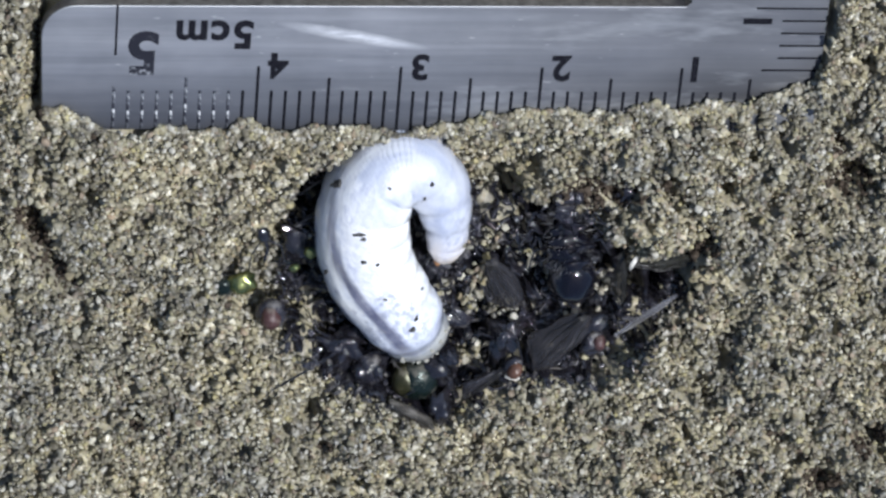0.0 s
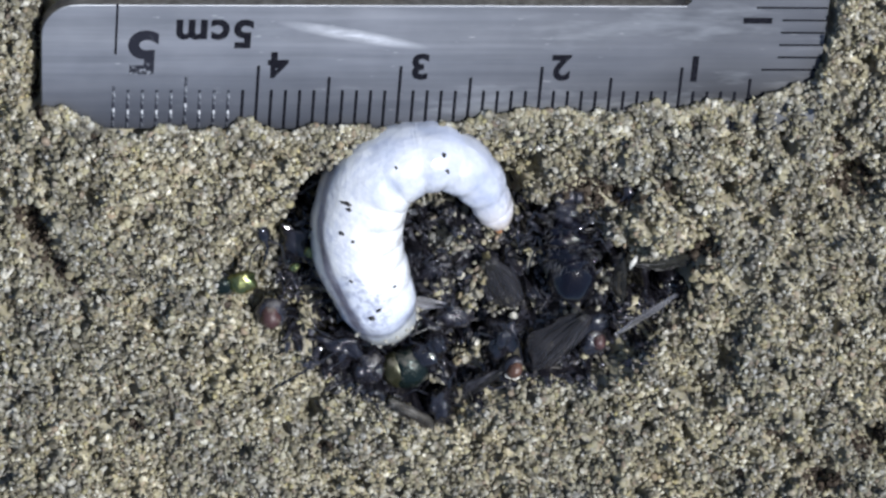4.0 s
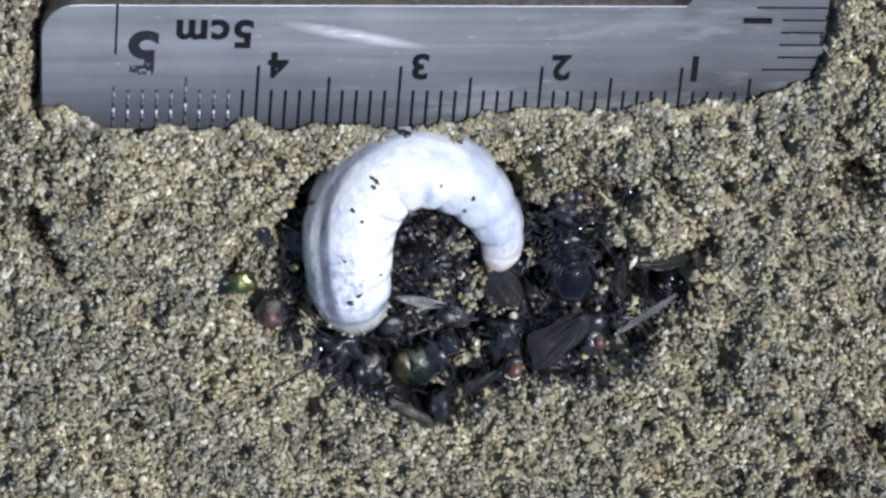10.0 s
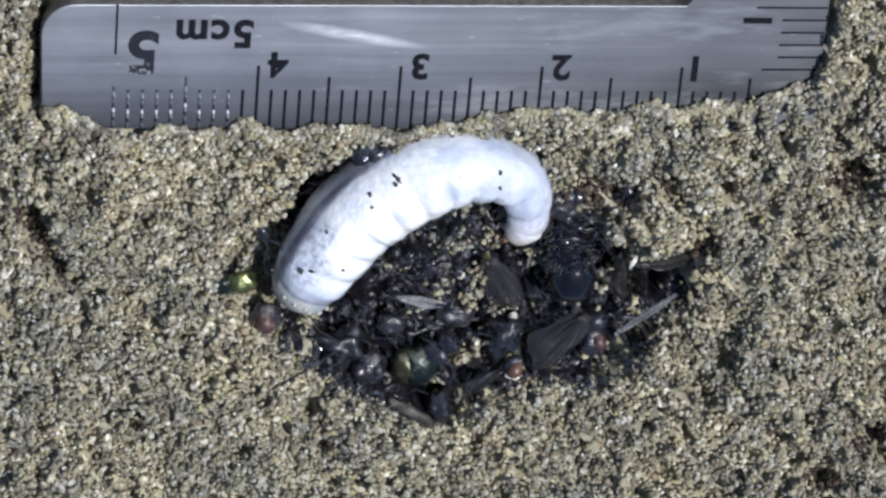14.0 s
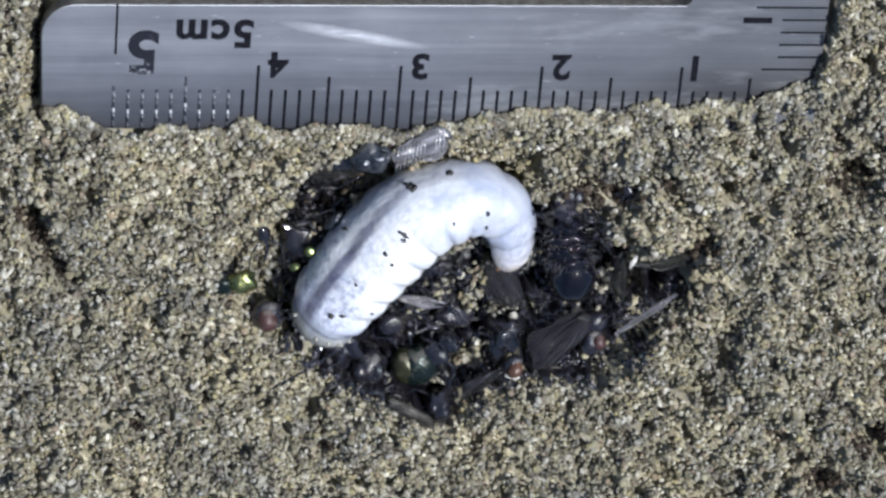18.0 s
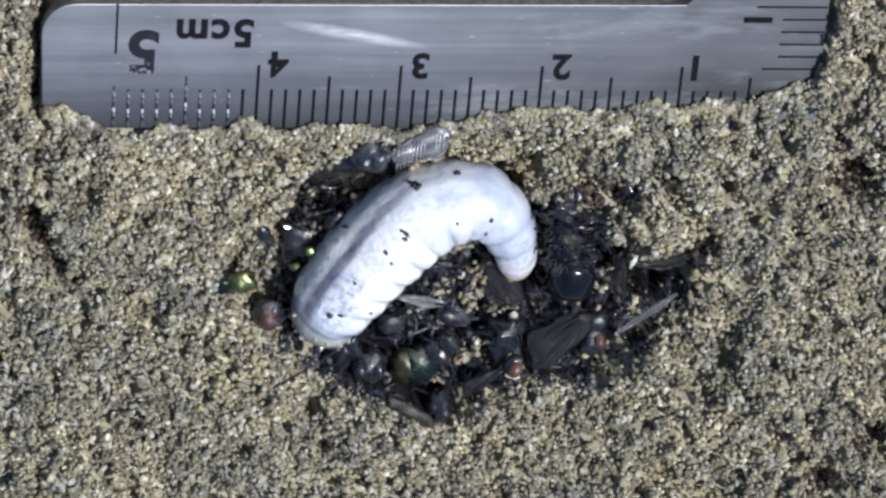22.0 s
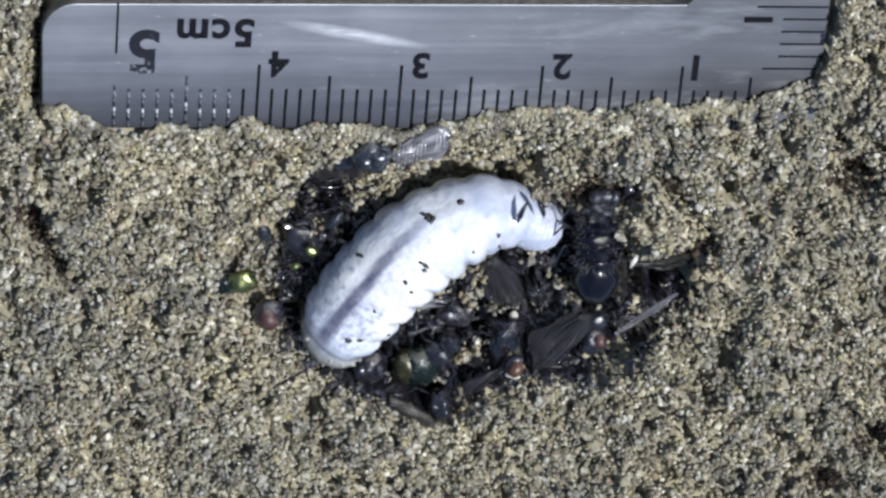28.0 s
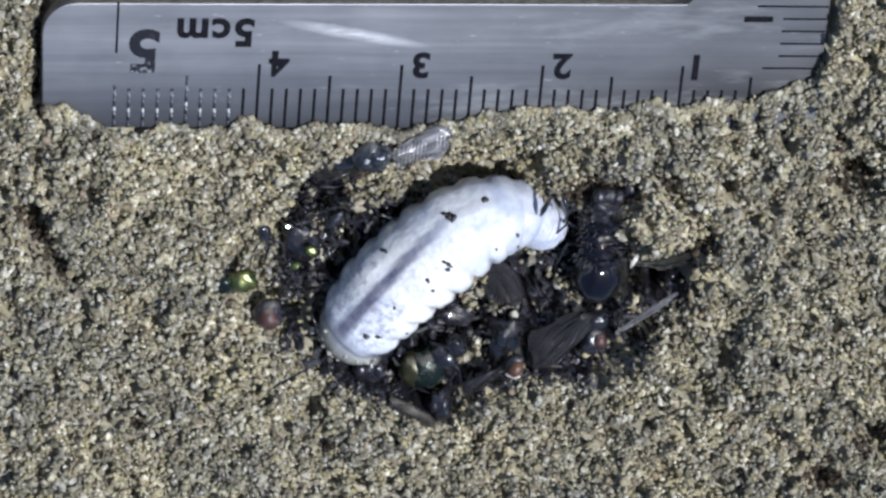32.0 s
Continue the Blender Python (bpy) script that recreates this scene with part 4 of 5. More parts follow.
# large fly on the east side, dragged by the jaws
f7 = root("fly", 33.66, -14.02, -2.4, "dead glossy blue-black fly dusted with sand", "fly", FLIES)
ball(f7, "abdomen", 33.82, -12.80, -0.8, 1.72, 1.9, 1.4, GLOSS, 8, 0, 0.11, 3)
ball(f7, "abdomen_ring", 33.40, -11.02, -0.8, 1.65, 0.6, 1.35, GLOSS, 8, 0, 0.4)
ball(f7, "abdomen_ring", 33.19, -10.06, -0.8, 1.6, 0.55, 1.25, GLOSS, 12, 0, 0.5)
ball(f7, "abdomen_ring", 33.02, -9.14, -0.8, 1.5, 0.55, 1.25, GLOSS, 2, 0, 0.4)
ball(f7, "abdomen_ring", 32.86, -8.28, -0.8, 1.3, 0.5, 1.05, GLOSS, 14, 0, 0.5)
ball(f7, "thorax", 32.83, -7.27, -1.1, 1.1, 0.9, 1.0, CHITIN_DULL, 8, 0, 0.5)
h = ball(f7, "head", 33.00, -6.11, -1.3, 0.9, 0.6, 0.65, CHITIN_DULL, 8, 0, 0.12)
eye(h, -0.7, 0.0, 0.15, 0.6, CHITIN_DULL, "dusty black eye")
eye(h, 0.7, 0.0, 0.15, 0.6, CHITIN_DULL, "dusty black eye")
add_wing(f7, local(f7, 34.6, -9.9, -0.9, -50, 6, -80), 4.6, 1.6, WING, 0.1, 21.0, "smoky folded wing")
for a, c, d in (((31.96, -8.31, -1.0), (30.47, -6.72, -0.2), (30.11, -8.66, -0.8)), ((31.92, -9.27, -1.0), (30.37, -8.08, -0.1), (29.62, -10.10, -0.8)),
                ((32.00, -10.09, -1.0), (30.74, -9.90, -0.1), (30.51, -12.27, -0.8)), ((34.05, -8.55, -1.0), (34.85, -6.66, -0.1), (35.78, -8.00, -0.5)),
                ((34.28, -9.75, -1.0), (35.48, -8.95, -0.1), (36.57, -10.77, -0.7))):
    leg(f7, (a, c, d), 0.1)
bristles(f7, 32.93, -8.37, -1.1, 1.3, 1.75, 1.1, 140, 0.8, 20, HAIR)
bristles(f7, 33.3, -10.6, -0.8, 1.6, 1.1, 1.35, 110, 0.8, 27, HAIR)
bristles(f7, 33.61, -12.80, -1.0, 1.5, 2.0, 1.25, 20, 0.4, 21)

f8 = root("fly", 36.17, -18.46, -2.2, "black fly with folded smoky wings and a brown eye", "fly", FLIES)
ball(f8, "thorax", 35.81, -17.45, -1.6, 1.5, 1.3, 1.0, CHITIN, 30, 0, 0.3)
h = ball(f8, "head", 36.03, -18.54, -1.0, 1.0, 1.1, 0.8, CHITIN_DULL, 10, 0, 0.3)
eye(h, 0.35, 0.15, 0.35, 0.65, EYE_DULL, "brown eye")
add_wing(f8, local(f8, 35.21, -15.47, -0.3, 12, 4, 236), 6.2, 3.2, WING_SMOKE, 0.14, 8.0, "broad smoky wing")
add_wing(f8, local(f8, 37.21, -16.86, 0.6, 42, -4, 42), 5.6, 1.5, WING_PALE, 0.15, 9.0, "narrow silvery wing")
leg(f8, ((36.28, -16.82, -1.0), (37.13, -15.87, -0.3), (38.39, -17.92, -0.4)), 0.08)
bristles(f8, 35.81, -17.45, -1.6, 1.5, 1.3, 1.0, 26, 0.5, 22)

f9 = root("fly_remains", 38.19, -11.45, -1.0, "curled wing sliver coloured pale for a glint over the pit", "fly", FLIES)
# the sliver's glint is put in as pale colour
part("wing", wing_mesh(1.35, 0.36, 0.5, 3.0), PALE, f9, "curled pale wing sliver", local(f9, 37.77, -11.24, 0.6, 20, -10, 74))
add_wing(f9, local(f9, 37.3, -10.5, -0.7, 30, 4, -86), 4.8, 1.3, WING_GREY, 0.12, 12.0, "olive-brown wing standing on edge")
add_wing(f9, local(f9, 38.0, -12.2, -1.9, 6, 2, 8), 5.2, 3.4, WING_DARK, 0.08, 17.0, "dark soaked wing on the pit's floor")
f10 = root("fly_remains", 29.16, -14.98, -2.2, "loose smoky wing lying flat in the pit", "fly", FLIES)
add_wing(f10, local(f10, 27.6, -11.4, -1.2, 8, 6, -62), 5.2, 2.9, WING_SMOKE, 0.1, 14.0)
add_wing(f10, local(f10, 21.13, -14.70, -1.0, 10, 2, -12), 4.0, 1.2, WING_PALE, 0.1, 15.0)
f11 = root("fly", 24.30, -13.99, -2.6, "crushed bristly black fly thorax under the grub", "fly", FLIES)
ball(f11, "thorax", 24.19, -13.65, -3.0, 1.6, 1.4, 0.8, CHITIN_DULL, 0, 0, 0.45)
ball(f11, "abdomen", 21.01, -17.51, -1.8, 1.1, 1.0, 0.8, CHITIN, 40, 0, 0.3, 3)
ball(f11, "plate", 25.60, -17.06, -2.2, 1.2, 1.0, 0.7, CHITIN_DULL, 10, 0, 0.45)
for k, (a, c, d) in enumerate((((22.82, -12.02, -1.2), (24.03, -10.14, -0.5), (25.03, -11.84, -0.9)), ((22.30, -13.47, -1.2), (23.68, -13.93, -0.4), (25.14, -13.47, -0.8)),
                             ((23.69, -15.42, -1.2), (25.22, -15.15, -0.4), (26.68, -17.13, -0.8)), ((20.83, -16.26, -1.0), (21.89, -15.01, -0.2), (24.13, -16.74, -0.6)))):
    leg(f11, (a, c, d), 0.08)
bristles(f11, 24.00, -12.95, -1.9, 1.9, 1.7, 0.9, 50, 0.6, 25)
bristles(f11, 20.99, -17.45, -1.7, 1.3, 1.2, 0.8, 30, 0.5, 26)
f12 = root("fly", 37.33, -6.16, -1.2, "reddish black fly remains sunk in a hollow", "fly", FLIES)
ball(f12, "thorax", 37.52, -6.29, -1.6, 1.0, 0.8, 0.6, CHITIN, 30, 0, 0.6)
ball(f12, "abdomen", 38.49, -6.57, -1.5, 0.7, 0.9, 0.6, CHITIN, 30, 0, 0.15)
leg(f12, ((37.70, -6.04, -0.8), (36.84, -6.80, -0.1), (35.61, -6.72, -0.2)), 0.07)

# two loose legs that end up on the grub's neck
f13 = root("fly_remains", 33.9, -8.2, 1.0, "two loose black fly legs beside the grub's head", "fly", FLIES)
for x, y, turn in ((29.20, -5.80, 72), (30.58, -5.58, -68)):
    part("leg", tube([(-0.85, 0, 0.1), (-0.3, 0.06, 0.2), (0.4, 0.03, 0.15), (0.9, -0.1, 0.0)], [0.12, 0.24, 0.17, 0.03], 7), CHITIN, f13, "", local(f13, x, y, 1.7, 0, 0, turn))

# ---- the heap: crushed shells, limbs and hairs too broken to tell apart ----
def heap():
    hx, hy = axis_even(HEAP, 0, 0.16), axis_even(HEAP, 1, 0.16)
    X, Y = np.meshgrid(hx, hy, indexing="ij")
    depth = inside(HEAP, X, Y)
    Z = height(X, Y) - 0.5 + 1.5 * smooth(-0.2, 0.9, depth) * (0.55 + 1.6 * value_noise(X, Y, 1.3) + 1.0 * value_noise(X + 9, Y, 0.6) + 0.6 * value_noise(X + 3, Y, 0.35))
    keep, n, m = depth > -0.25, len(hx), len(hy)
    faces = [tuple(reversed(f)) for f in grid_faces(n, m, False) if all(keep.ravel()[i] for i in f)]
    bed = mesh_object("fly_heap", np.stack([X, Y, Z], -1).reshape(-1, 3) * MM, faces, CHITIN)
    tagged(bed, "heap of crushed wet black fly remains in the pit", "fly remains", kind="stuff")
    r = random.Random(11)
    shard = []
    tmp = bpy.data.meshes.new("tmp")
    count = 0
    while count < 1300:
        x, y = r.uniform(hx[0], hx[-1]), r.uniform(hy[0], hy[-1])
        if inside(HEAP, np.array([x]), np.array([y]))[0] < 0.15:
            continue
        if x > 37.5 and y > -15.5:
            continue
        count += 1
        z = float(height(np.array([x]), np.array([y]))[0]) + r.uniform(0.3, 1.5)
        if count % 3:
            one = blob(r.uniform(0.15, 0.5), r.uniform(0.1, 0.28), r.uniform(0.06, 0.2), 0.7, 0, count * 1.7, 2)
        else:
            d = Vector((r.uniform(-1, 1), r.uniform(-1, 1), r.uniform(-0.2, 0.4))) * r.uniform(0.5, 1.3)
            e = d + Vector((r.uniform(-1, 1), r.uniform(-1, 1), r.uniform(-0.4, 0.2))) * 0.6
            one = tube([(0, 0, 0), d * 0.5, d, e], [0.09, 0.08, 0.06, 0.02], 5)
        bmesh.ops.transform(one, matrix=pose(x * MM, y * MM, z * MM, r.uniform(-40, 40), r.uniform(-40, 40), r.uniform(0, 360)), verts=one.verts)
        one.to_mesh(tmp)
        one.free()
        shard.append(([tuple(v.co) for v in tmp.vertices], [tuple(p.vertices) for p in tmp.polygons]))
    bpy.data.meshes.remove(tmp)
    verts, faces = [], []
    for vs, fs in shard:
        k = len(verts)
        verts += vs
        faces += [tuple(i + k for i in f) for f in fs]
    tagged(mesh_object("fly_shards", verts, faces, CHITIN_DULL, flat=True), "glossy black shards and limbs of broken flies", "fly remains", kind="stuff")


def axis_even(poly, k, step):
    return np.arange(min(p[k] for p in poly) - 0.4, max(p[k] for p in poly) + 0.4, step)


heap()

# ---- crumbs of sand stuck among the flies, in loose clusters ----
CLUSTERS = [(26.59, -15.43, 22, 0.9), (27.70, -12.76, 24, 0.8), (26.25, -20.60, 20, 0.7), (34.35, -15.95, 22, 0.8), (29.96, -18.40, 14, 0.6), (24.86, -14.45, 12, 0.9), (32.87, -13.51, 16, 0.7), (35.79, -15.72, 14, 0.6), (27.32, -19.37, 10, 0.6), (38.20, -15.48, 16, 0.6), (22.52, -16.39, 10, 1.0), (28.88, -15.44, 14, 0.7),
            (24.93, -10.46, 34, 1.2), (27.31, -13.36, 30, 1.2), (27.87, -10.08, 22, 1.0), (24.41, -14.32, 16, 1.0), (36.42, -8.07, 26, 0.9), (37.21, -9.75, 24, 0.8), (30.73, -11.07, 14, 0.8),
            (25.62, -9.74, 26, 0.8), (27.12, -14.57, 14, 0.8), (28.30, -16.29, 12, 0.7), (26.97, -20.47, 22, 0.7), (34.59, -15.73, 16, 0.6), (35.89, -20.02, 14, 0.5), (29.76, -16.30, 16, 0.7),
            (36.42, -13.88, 24, 0.8), (15.05, -16.23, 16, 1.2), (12.75, -11.87, 24, 1.0), (15.97, -5.62, 12, 0.7),
            (24.56, -22.43, 14, 0.6), (15.05, -9.48, 12, 0.8), (18.09, -6.86, 8, 0.7), (22.29, -3.62, 16, 0.9), (20.39, -4.98, 10, 0.8)]
cx, cy, cz = [], [], []
for ax, ay, n, spread in CLUSTERS:
    cx += list(ax + rng.normal(0, spread * 0.48, n))
    cy += list(ay + rng.normal(0, spread * 0.48, n))
cx, cy = np.array(cx), np.array(cy)
cz = height(cx, cy) + rng.uniform(0.7, 1.5, cx.size) * (inside(HEAP, cx, cy) > 0.4) + rng.uniform(0, 0.3, cx.size)
crumbs = grain_mesh("sand_crumbs", np.stack([cx, cy, cz], 1), np.clip(rng.lognormal(math.log(0.19), 0.32, cx.size), 0.09, 0.36))
tagged(crumbs, "pale sand grains stuck to the broken flies", "sand", kind="stuff")


# ---- the larva's bends ----
# direction to the camera; the grub's roll is fitted to this view
TO_CAMERA = Vector((-0.146, 0.526, 0.838))


def catmull(points, n=160):
    pts = [points[0] * 2 - points[1]] + points + [points[-1] * 2 - points[-2]]
    out = []
    for i in range(1, len(pts) - 2):
        for k in range(n):
            u = k / n
            a, c, d, e = pts[i - 1:i + 3]
            out.append(0.5 * (c * 2 + (d - a) * u + (a * 2 - c * 5 + d * 4 - e) * u * u + (c * 3 - a - d * 3 + e) * u ** 3))
    return out + [points[-1]]


BENDS = []


def bend(t, roll_tail, roll_head, lift, *flat):
    """At t seconds the grub's axis runs through these places (mm), from tail to head; its back leans left by roll
    degrees from the line to the camera, its neck is raised by lift.
    """
    pts = [Vector((flat[i], flat[i + 1], 0)) for i in range(0, len(flat), 2)]
    line = catmull(pts)
    wide = 55
    line = [sum(line[max(0, k - wide):k + wide + 1:11], Vector()) / len(line[max(0, k - wide):k + wide + 1:11]) if wide < k < len(line) - wide else line[k] for k in range(0, len(line), 4)]
    run = [0.0]
    for a, c in zip(line, line[1:]):
        run.append(run[-1] + (c - a).length)
    xs, ys = [p.x for p in line], [p.y for p in line]
    rows = []
    # late in the film the head is drawn in and pushed down under the fly
    dip = float(smooth(25.5, 27.5, t))
    tucked = lambda q: float(np.interp(q, [0, 0.6, 0.88, 1], [0, 15 / run[-1], 1 - 0.35 / run[-1], 1])) * dip + q * (1 - dip)
    for ob, s in RINGS:
        at = lambda q: Vector((np.interp(tucked(q) * run[-1], run, xs), np.interp(tucked(q) * run[-1], run, ys),
                               LIE + 0.55 * girth(q) + lift * float(smooth(0.45, 0.8, q)) - 3.4 * dip * max(0, q - 0.87) / 0.13))
        p, d = at(s), (at(min(1, s + 0.03)) - at(max(0, s - 0.03))).normalized()
        left = TO_CAMERA.cross(d).normalized()
        up = d.cross(left)
        roll = radians(roll_tail + (roll_head - roll_tail) * s)
        z = up * math.cos(roll) + left * math.sin(roll)
        x = d.cross(z)
        m = Matrix((x, d, z)).transposed().to_4x4()
        m.translation = p * MM
        rows.append(larva.matrix_basis.inverted() @ m)
    BENDS.append((t, rows))


LIE = -1.9
bend(0, 52, 48, 0.3, 23.76, -18.81, 21.60, -15.70, 18.95, -11.68, 18.07, -7.82, 18.81, -4.22, 20.93, -2.71, 23.32, -4.54, 24.40, -8.04, 24.42, -11.60)
bend(1, 51, 47, 0.3, 23.76, -18.86, 21.60, -15.74, 18.95, -11.73, 18.07, -7.86, 18.82, -4.40, 20.74, -2.89, 23.09, -4.21, 24.67, -6.65, 25.65, -9.87)
bend(2, 53, 49, 0.3, 23.06, -18.37, 21.28, -15.26, 18.72, -11.25, 18.07, -7.87, 18.85, -4.74, 21.20, -3.60, 24.16, -4.92, 26.29, -7.61, 27.56, -11.17)
bend(3, 64, 56, 0.4, 20.95, -17.29, 19.77, -14.29, 18.45, -10.30, 18.25, -7.41, 19.11, -4.11, 21.56, -2.71, 24.48, -3.53, 26.63, -6.84, 27.65, -10.93)
bend(3.5, 66, 58, 0.7, 21.16, -17.39, 19.85, -14.29, 18.24, -10.31, 18.03, -7.17, 19.01, -3.87, 21.52, -2.39, 24.39, -2.89, 26.58, -5.72, 28.06, -9.88)
bend(5.5, 73, 69, 1.6, 19.00, -17.77, 18.16, -14.77, 17.46, -10.78, 17.28, -6.94, 18.24, -3.68, 20.61, -1.04, 23.33, -0.42, 26.19, -1.31, 28.65, -4.17)
bend(6, 75, 69, 1.6, 18.67, -17.77, 17.95, -14.77, 17.38, -10.78, 17.28, -6.94, 18.35, -3.59, 20.72, -0.95, 23.46, -0.51, 26.19, -1.40, 28.55, -4.45)
bend(6.5, 72, 66, 1.6, 19.09, -17.97, 18.41, -14.87, 17.79, -10.79, 17.61, -6.94, 18.63, -3.59, 20.91, -0.85, 23.68, -0.74, 25.88, -2.57, 27.75, -5.61)
bend(7, 68, 62, 1.0, 19.61, -18.22, 19.00, -15.02, 18.36, -10.79, 18.21, -6.94, 19.04, -3.61, 21.36, -0.89, 24.01, -1.54, 25.60, -4.57, 26.72, -8.02)
bend(7.5, 64, 58, 0.75, 19.98, -18.27, 19.34, -15.17, 18.54, -11.03, 18.35, -7.18, 19.30, -3.85, 21.60, -1.29, 24.10, -2.24, 25.60, -5.19, 25.55, -9.37)
bend(8, 51, 47, 0.5, 20.44, -18.27, 19.63, -15.27, 18.72, -11.27, 18.45, -7.41, 19.48, -3.64, 21.87, -1.52, 24.21, -2.78, 25.43, -6.32, 25.02, -11.68)
bend(8.5, 52, 48, 0.4, 20.42, -18.08, 19.58, -15.17, 18.55, -11.17, 18.29, -7.41, 19.25, -3.74, 21.77, -1.69, 24.43, -2.93, 26.08, -6.14, 26.68, -11.61)
bend(9, 52, 48, 0.3, 20.24, -17.78, 19.49, -15.02, 18.37, -11.03, 18.12, -7.41, 19.09, -3.74, 21.72, -2.05, 24.48, -3.36, 26.53, -6.44, 28.33, -11.48)
bend(9.5, 60, 52, 0.3, 19.47, -17.39, 18.64, -14.68, 17.88, -10.88, 17.71, -7.32, 18.86, -3.93, 21.66, -2.37, 24.61, -3.55, 26.94, -6.53, 28.53, -11.87)
bend(10, 52, 44, 0.3, 18.56, -16.75, 17.80, -14.32, 17.26, -10.82, 17.30, -7.19, 18.63, -4.12, 21.56, -2.72, 24.68, -3.72, 27.18, -6.47, 28.50, -9.33, 28.32, -12.30)
bend(10.5, 57, 47, 0.3, 17.31, -16.59, 17.09, -14.07, 17.11, -10.34, 17.68, -6.86, 19.27, -4.02, 21.96, -2.72, 25.01, -3.72, 27.45, -6.33, 28.82, -9.24, 28.49, -12.35)
bend(11, 67, 51, 0.3, 16.25, -16.10, 16.44, -13.59, 17.00, -9.86, 17.98, -6.48, 19.82, -3.88, 22.37, -2.72, 25.29, -3.72, 27.77, -6.24, 29.09, -9.10, 28.62, -12.45)
bend(11.5, 71, 52, 0.3, 14.83, -15.71, 15.66, -12.86, 16.96, -9.29, 18.36, -6.11, 20.29, -3.65, 22.88, -2.49, 25.69, -3.62, 28.08, -6.00, 29.27, -8.76, 28.72, -12.16)
bend(12, 73, 53, 0.3, 13.51, -15.02, 15.11, -11.90, 16.92, -8.67, 18.74, -5.78, 20.80, -3.42, 23.34, -2.26, 26.09, -3.48, 28.35, -5.76, 29.44, -8.38, 28.77, -11.82)
bend(12.5, 69, 51, 0.3, 13.34, -14.88, 15.09, -11.56, 17.06, -8.34, 19.13, -5.45, 21.40, -3.28, 23.96, -2.35, 26.80, -3.72, 28.90, -6.00, 29.74, -8.48, 28.98, -11.34)
bend(13, 62, 48, 0.3, 13.11, -15.12, 15.07, -11.18, 17.28, -7.96, 19.71, -5.07, 22.20, -3.18, 24.78, -2.49, 27.55, -3.95, 29.41, -6.24, 30.08, -8.62, 29.29, -10.62)
bend(13.5, 62, 48, 0.3, 13.45, -14.64, 15.14, -11.09, 17.34, -7.58, 19.83, -5.07, 22.29, -3.37, 24.91, -2.68, 27.60, -3.62, 29.56, -5.57, 30.22, -8.29, 29.31, -10.33)
bend(14, 64, 52, 0.3, 13.46, -14.73, 15.26, -10.94, 17.43, -7.16, 19.90, -4.98, 22.43, -3.56, 25.01, -2.86, 27.70, -3.39, 29.71, -4.96, 30.22, -7.90, 29.23, -9.90)
bend(14.5, 53, 51, 0.3, 14.20, -16.24, 15.89, -12.60, 18.14, -8.74, 20.61, -6.33, 23.10, -4.45, 25.68, -3.54, 28.23, -4.49, 29.93, -6.92, 29.82, -9.56)
bend(16.5, 42, 42, 0.3, 15.04, -17.13, 16.39, -14.05, 18.59, -10.56, 21.02, -7.56, 23.54, -5.86, 26.15, -5.38, 28.41, -6.62, 29.25, -9.55, 28.99, -11.87)
bend(17, 40, 40, 0.3, 15.17, -17.37, 16.49, -14.29, 18.69, -10.80, 21.11, -7.71, 23.63, -6.05, 26.25, -5.61, 28.44, -6.95, 29.23, -9.79, 28.88, -12.07)
bend(19, 42, 42, 0.3, 15.26, -17.44, 16.57, -14.31, 18.77, -10.82, 21.16, -7.78, 23.64, -6.17, 26.14, -5.73, 28.33, -7.11, 29.28, -9.90, 29.23, -12.28)
bend(21, 42, 42, 0.3, 15.18, -17.51, 16.48, -14.33, 18.68, -10.83, 21.12, -7.89, 23.44, -6.33, 25.86, -5.89, 28.04, -7.23, 29.45, -10.07, 30.01, -12.84)
bend(23, 42, 40, 0.3, 15.29, -17.56, 16.56, -14.43, 18.76, -10.94, 21.14, -7.89, 23.51, -6.38, 25.97, -5.94, 28.08, -7.33, 29.45, -10.22, 29.68, -12.99)
bend(24, 40, 40, 0.3, 16.02, -18.16, 17.34, -15.31, 19.50, -11.23, 21.94, -8.33, 24.26, -6.67, 26.68, -6.23, 28.87, -7.57, 29.99, -10.32, 30.13, -12.51)
bend(25, 42, 40, 0.23, 15.90, -18.26, 17.34, -15.32, 19.50, -11.23, 21.94, -8.33, 24.26, -6.67, 26.68, -6.25, 28.88, -7.61, 30.59, -10.12, 31.30, -12.56)
bend(25.5, 42, 40, 0.2, 15.90, -18.41, 17.35, -15.56, 19.51, -11.47, 21.95, -8.57, 24.26, -6.82, 26.69, -6.41, 28.86, -7.39, 30.78, -9.90, 31.79, -12.48)
bend(27.5, 32, 24, -0.2, 15.90, -19.21, 17.33, -16.16, 19.69, -12.50, 22.10, -9.68, 24.63, -8.03, 27.06, -7.21, 29.60, -7.80, 31.55, -8.90)
bend(28.5, 30, 22, -0.2, 15.89, -19.22, 17.33, -16.17, 19.69, -12.51, 22.10, -9.74, 24.64, -8.14, 27.06, -7.36, 29.61, -7.90, 31.55, -8.90)
bend(30, 31, 23, -0.2, 16.28, -18.94, 17.72, -15.94, 20.09, -12.52, 22.72, -9.94, 25.05, -8.29, 27.48, -7.47, 30.01, -7.85, 31.65, -8.90)
bend(31, 32, 24, -0.2, 16.61, -18.90, 18.14, -16.09, 20.51, -12.62, 23.02, -10.04, 25.34, -8.30, 27.68, -7.47, 30.00, -7.80, 31.7, -8.90)
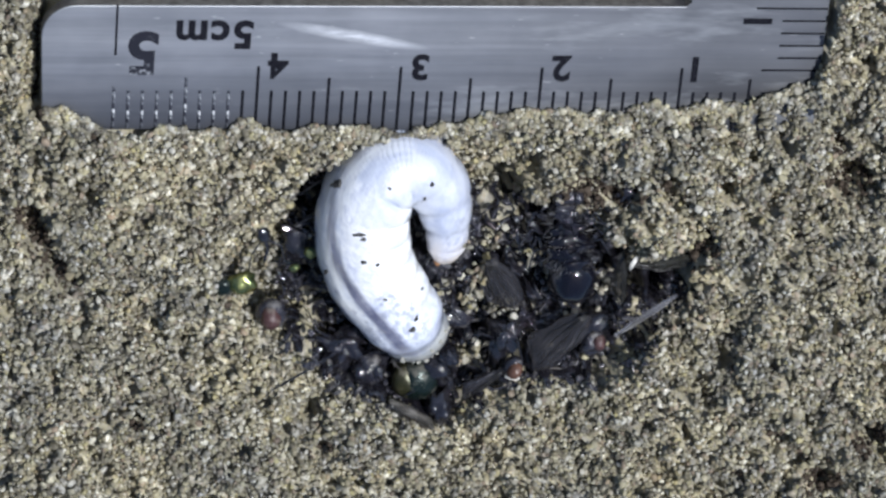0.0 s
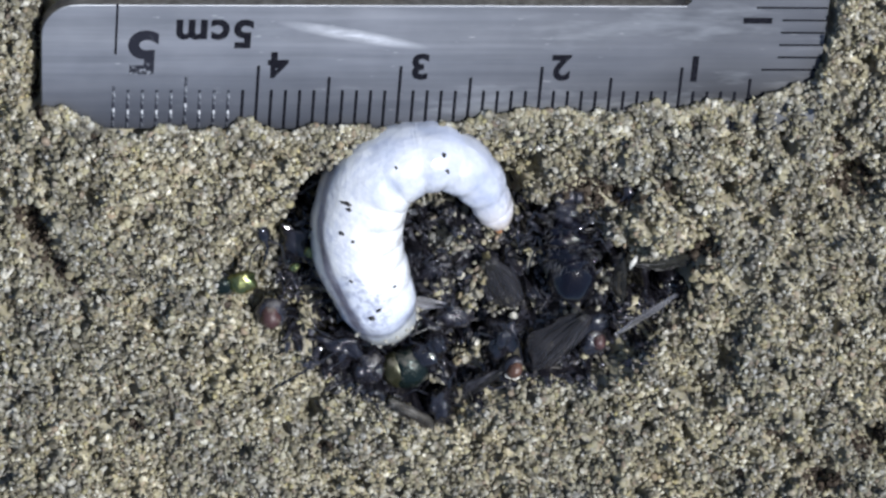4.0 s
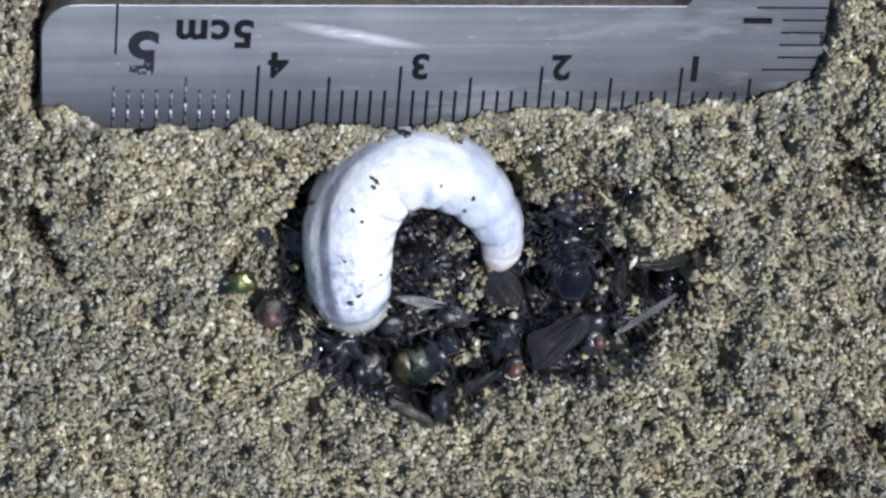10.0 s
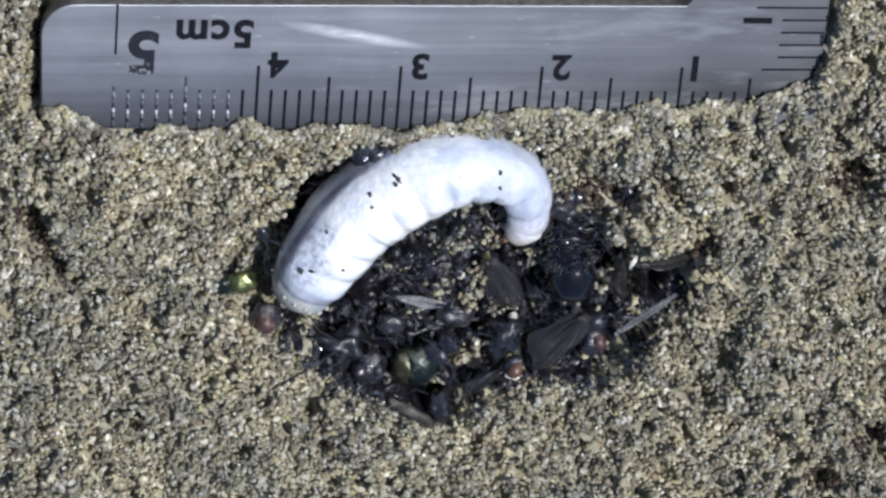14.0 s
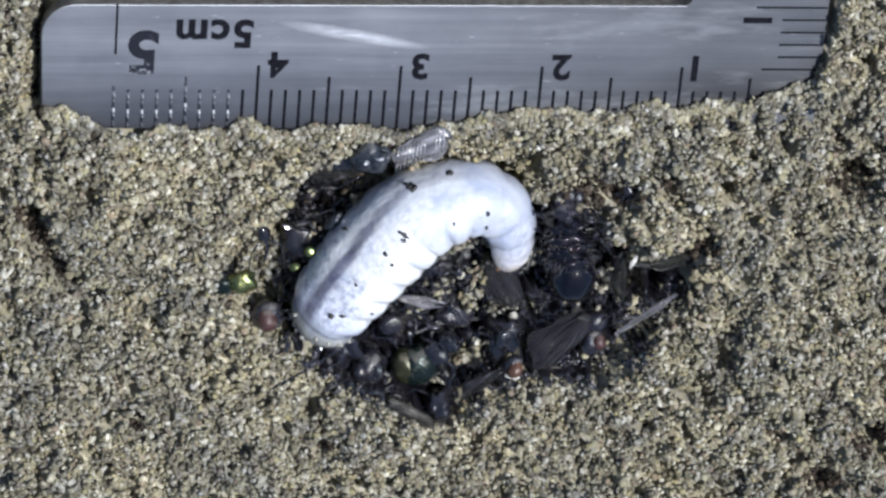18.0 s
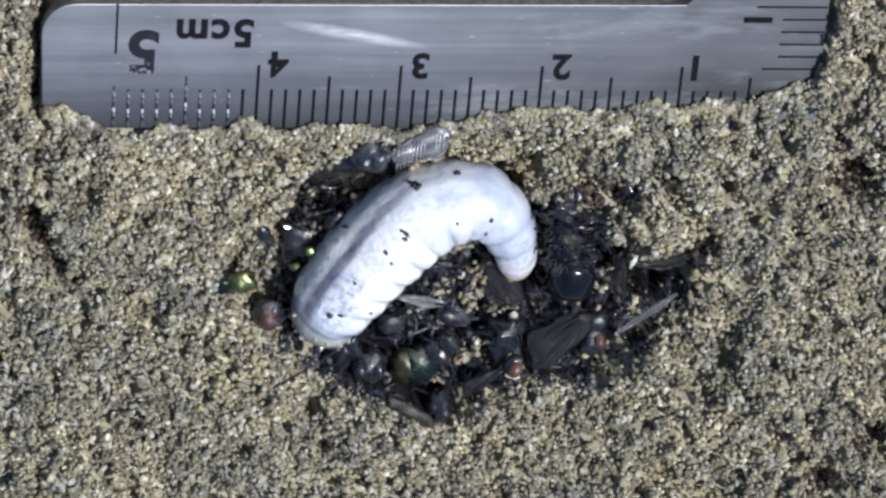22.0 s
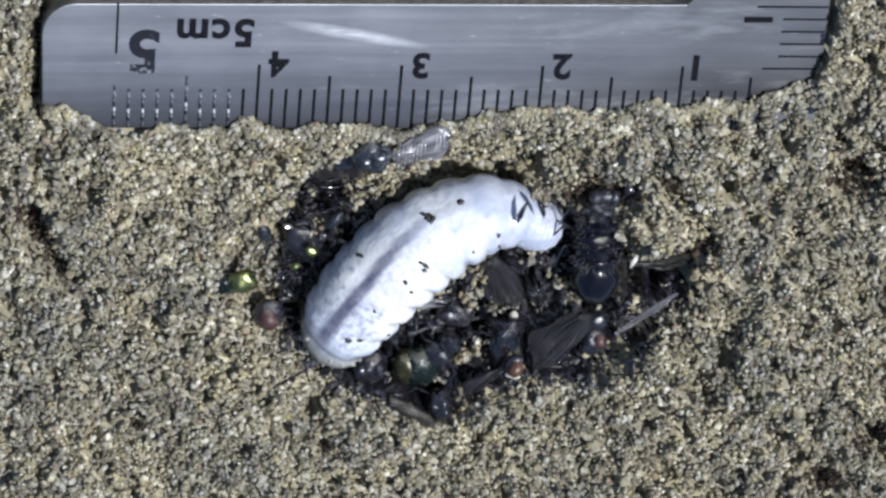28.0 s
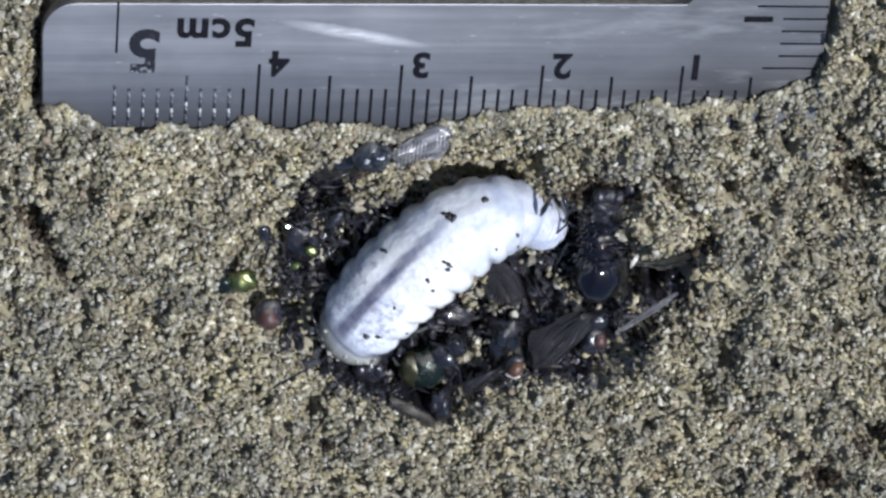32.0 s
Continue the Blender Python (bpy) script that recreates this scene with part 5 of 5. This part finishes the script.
bend(32, 32, 24, -0.2, 17.02, -18.86, 18.56, -16.20, 20.93, -12.78, 23.36, -10.19, 25.67, -8.30, 27.89, -7.48, 29.99, -7.70, 31.7, -8.90)


def motions():
    for i, (ob, s) in enumerate(RINGS):
        walk(ob, [(t, rows[i]) for t, rows in BENDS])

    def nudge(ob, rows):
        home = ob.matrix_basis.copy()
        walk(ob, [(t, pose(x * MM, y * MM, z * MM) @ home @ pose(0, 0, 0, 0, 0, turn)) for t, x, y, z, turn in rows])

    nudge(f3, [(0, 0.1, -1.3, -0.2, 0), (2, 0.1, -1.2, -0.2, 0), (3, -0.1, -0.8, -0.1, 2), (5.5, -1.2, 0.2, 0, 8), (6, -1.2, 0.2, 0, 8), (7, -0.4, -0.2, 0, 4), (8, -0.1, -0.2, 0, 2),
               (9, 0, 0, 0, 0), (25.5, 0, 0, 0, 0), (30, 0.2, -0.3, 0, 0), (32, 0.5, -0.4, 0, 0)])
    nudge(f2b, [(0, 0, 0, 0, 0), (11, 0, 0, 0, 0), (12, -0.55, -0.65, 0, 6), (13, -0.45, -0.55, 0, 6), (14.5, -0.3, -0.4, 0, 4), (17, -0.25, -0.3, 0, 3), (23, -0.2, -0.2, 0, 3), (32, -0.2, -0.2, 0, 3)])
    nudge(f1, [(0, 0, 0, -0.75, 0), (13.5, 0, 0, -0.75, 0), (14.5, 0, 0, -0.2, 0), (16.5, 0, 0, 0.1, 0), (32, 0, 0, 0.1, 0)])
    nudge(f13, [(0, 1.0, -0.8, -2.6, 30), (24, 1.0, -0.8, -2.6, 30), (25.5, 0.9, -0.6, -2.2, 20), (27.5, 0, 0, 0, 0), (29, 0.1, 0, 0, 0), (31, 1.5, -0.1, -0.35, -4), (32, 1.55, -0.1, -0.35, -4)])
    nudge(f7, [(0, 0, 0, 0.3, 0), (24, 0, 0, 0.3, 0), (25, 0.05, 0, 0.3, -2), (25.5, 0.35, 0.1, 0.4, -3), (27.5, 1.3, 0.4, 1.1, -8), (29, 1.35, 0.4, 1.1, -8), (30, 1.4, 0.4, 1.1, -9), (32, 1.45, 0.45, 1.1, -9)])


motions()
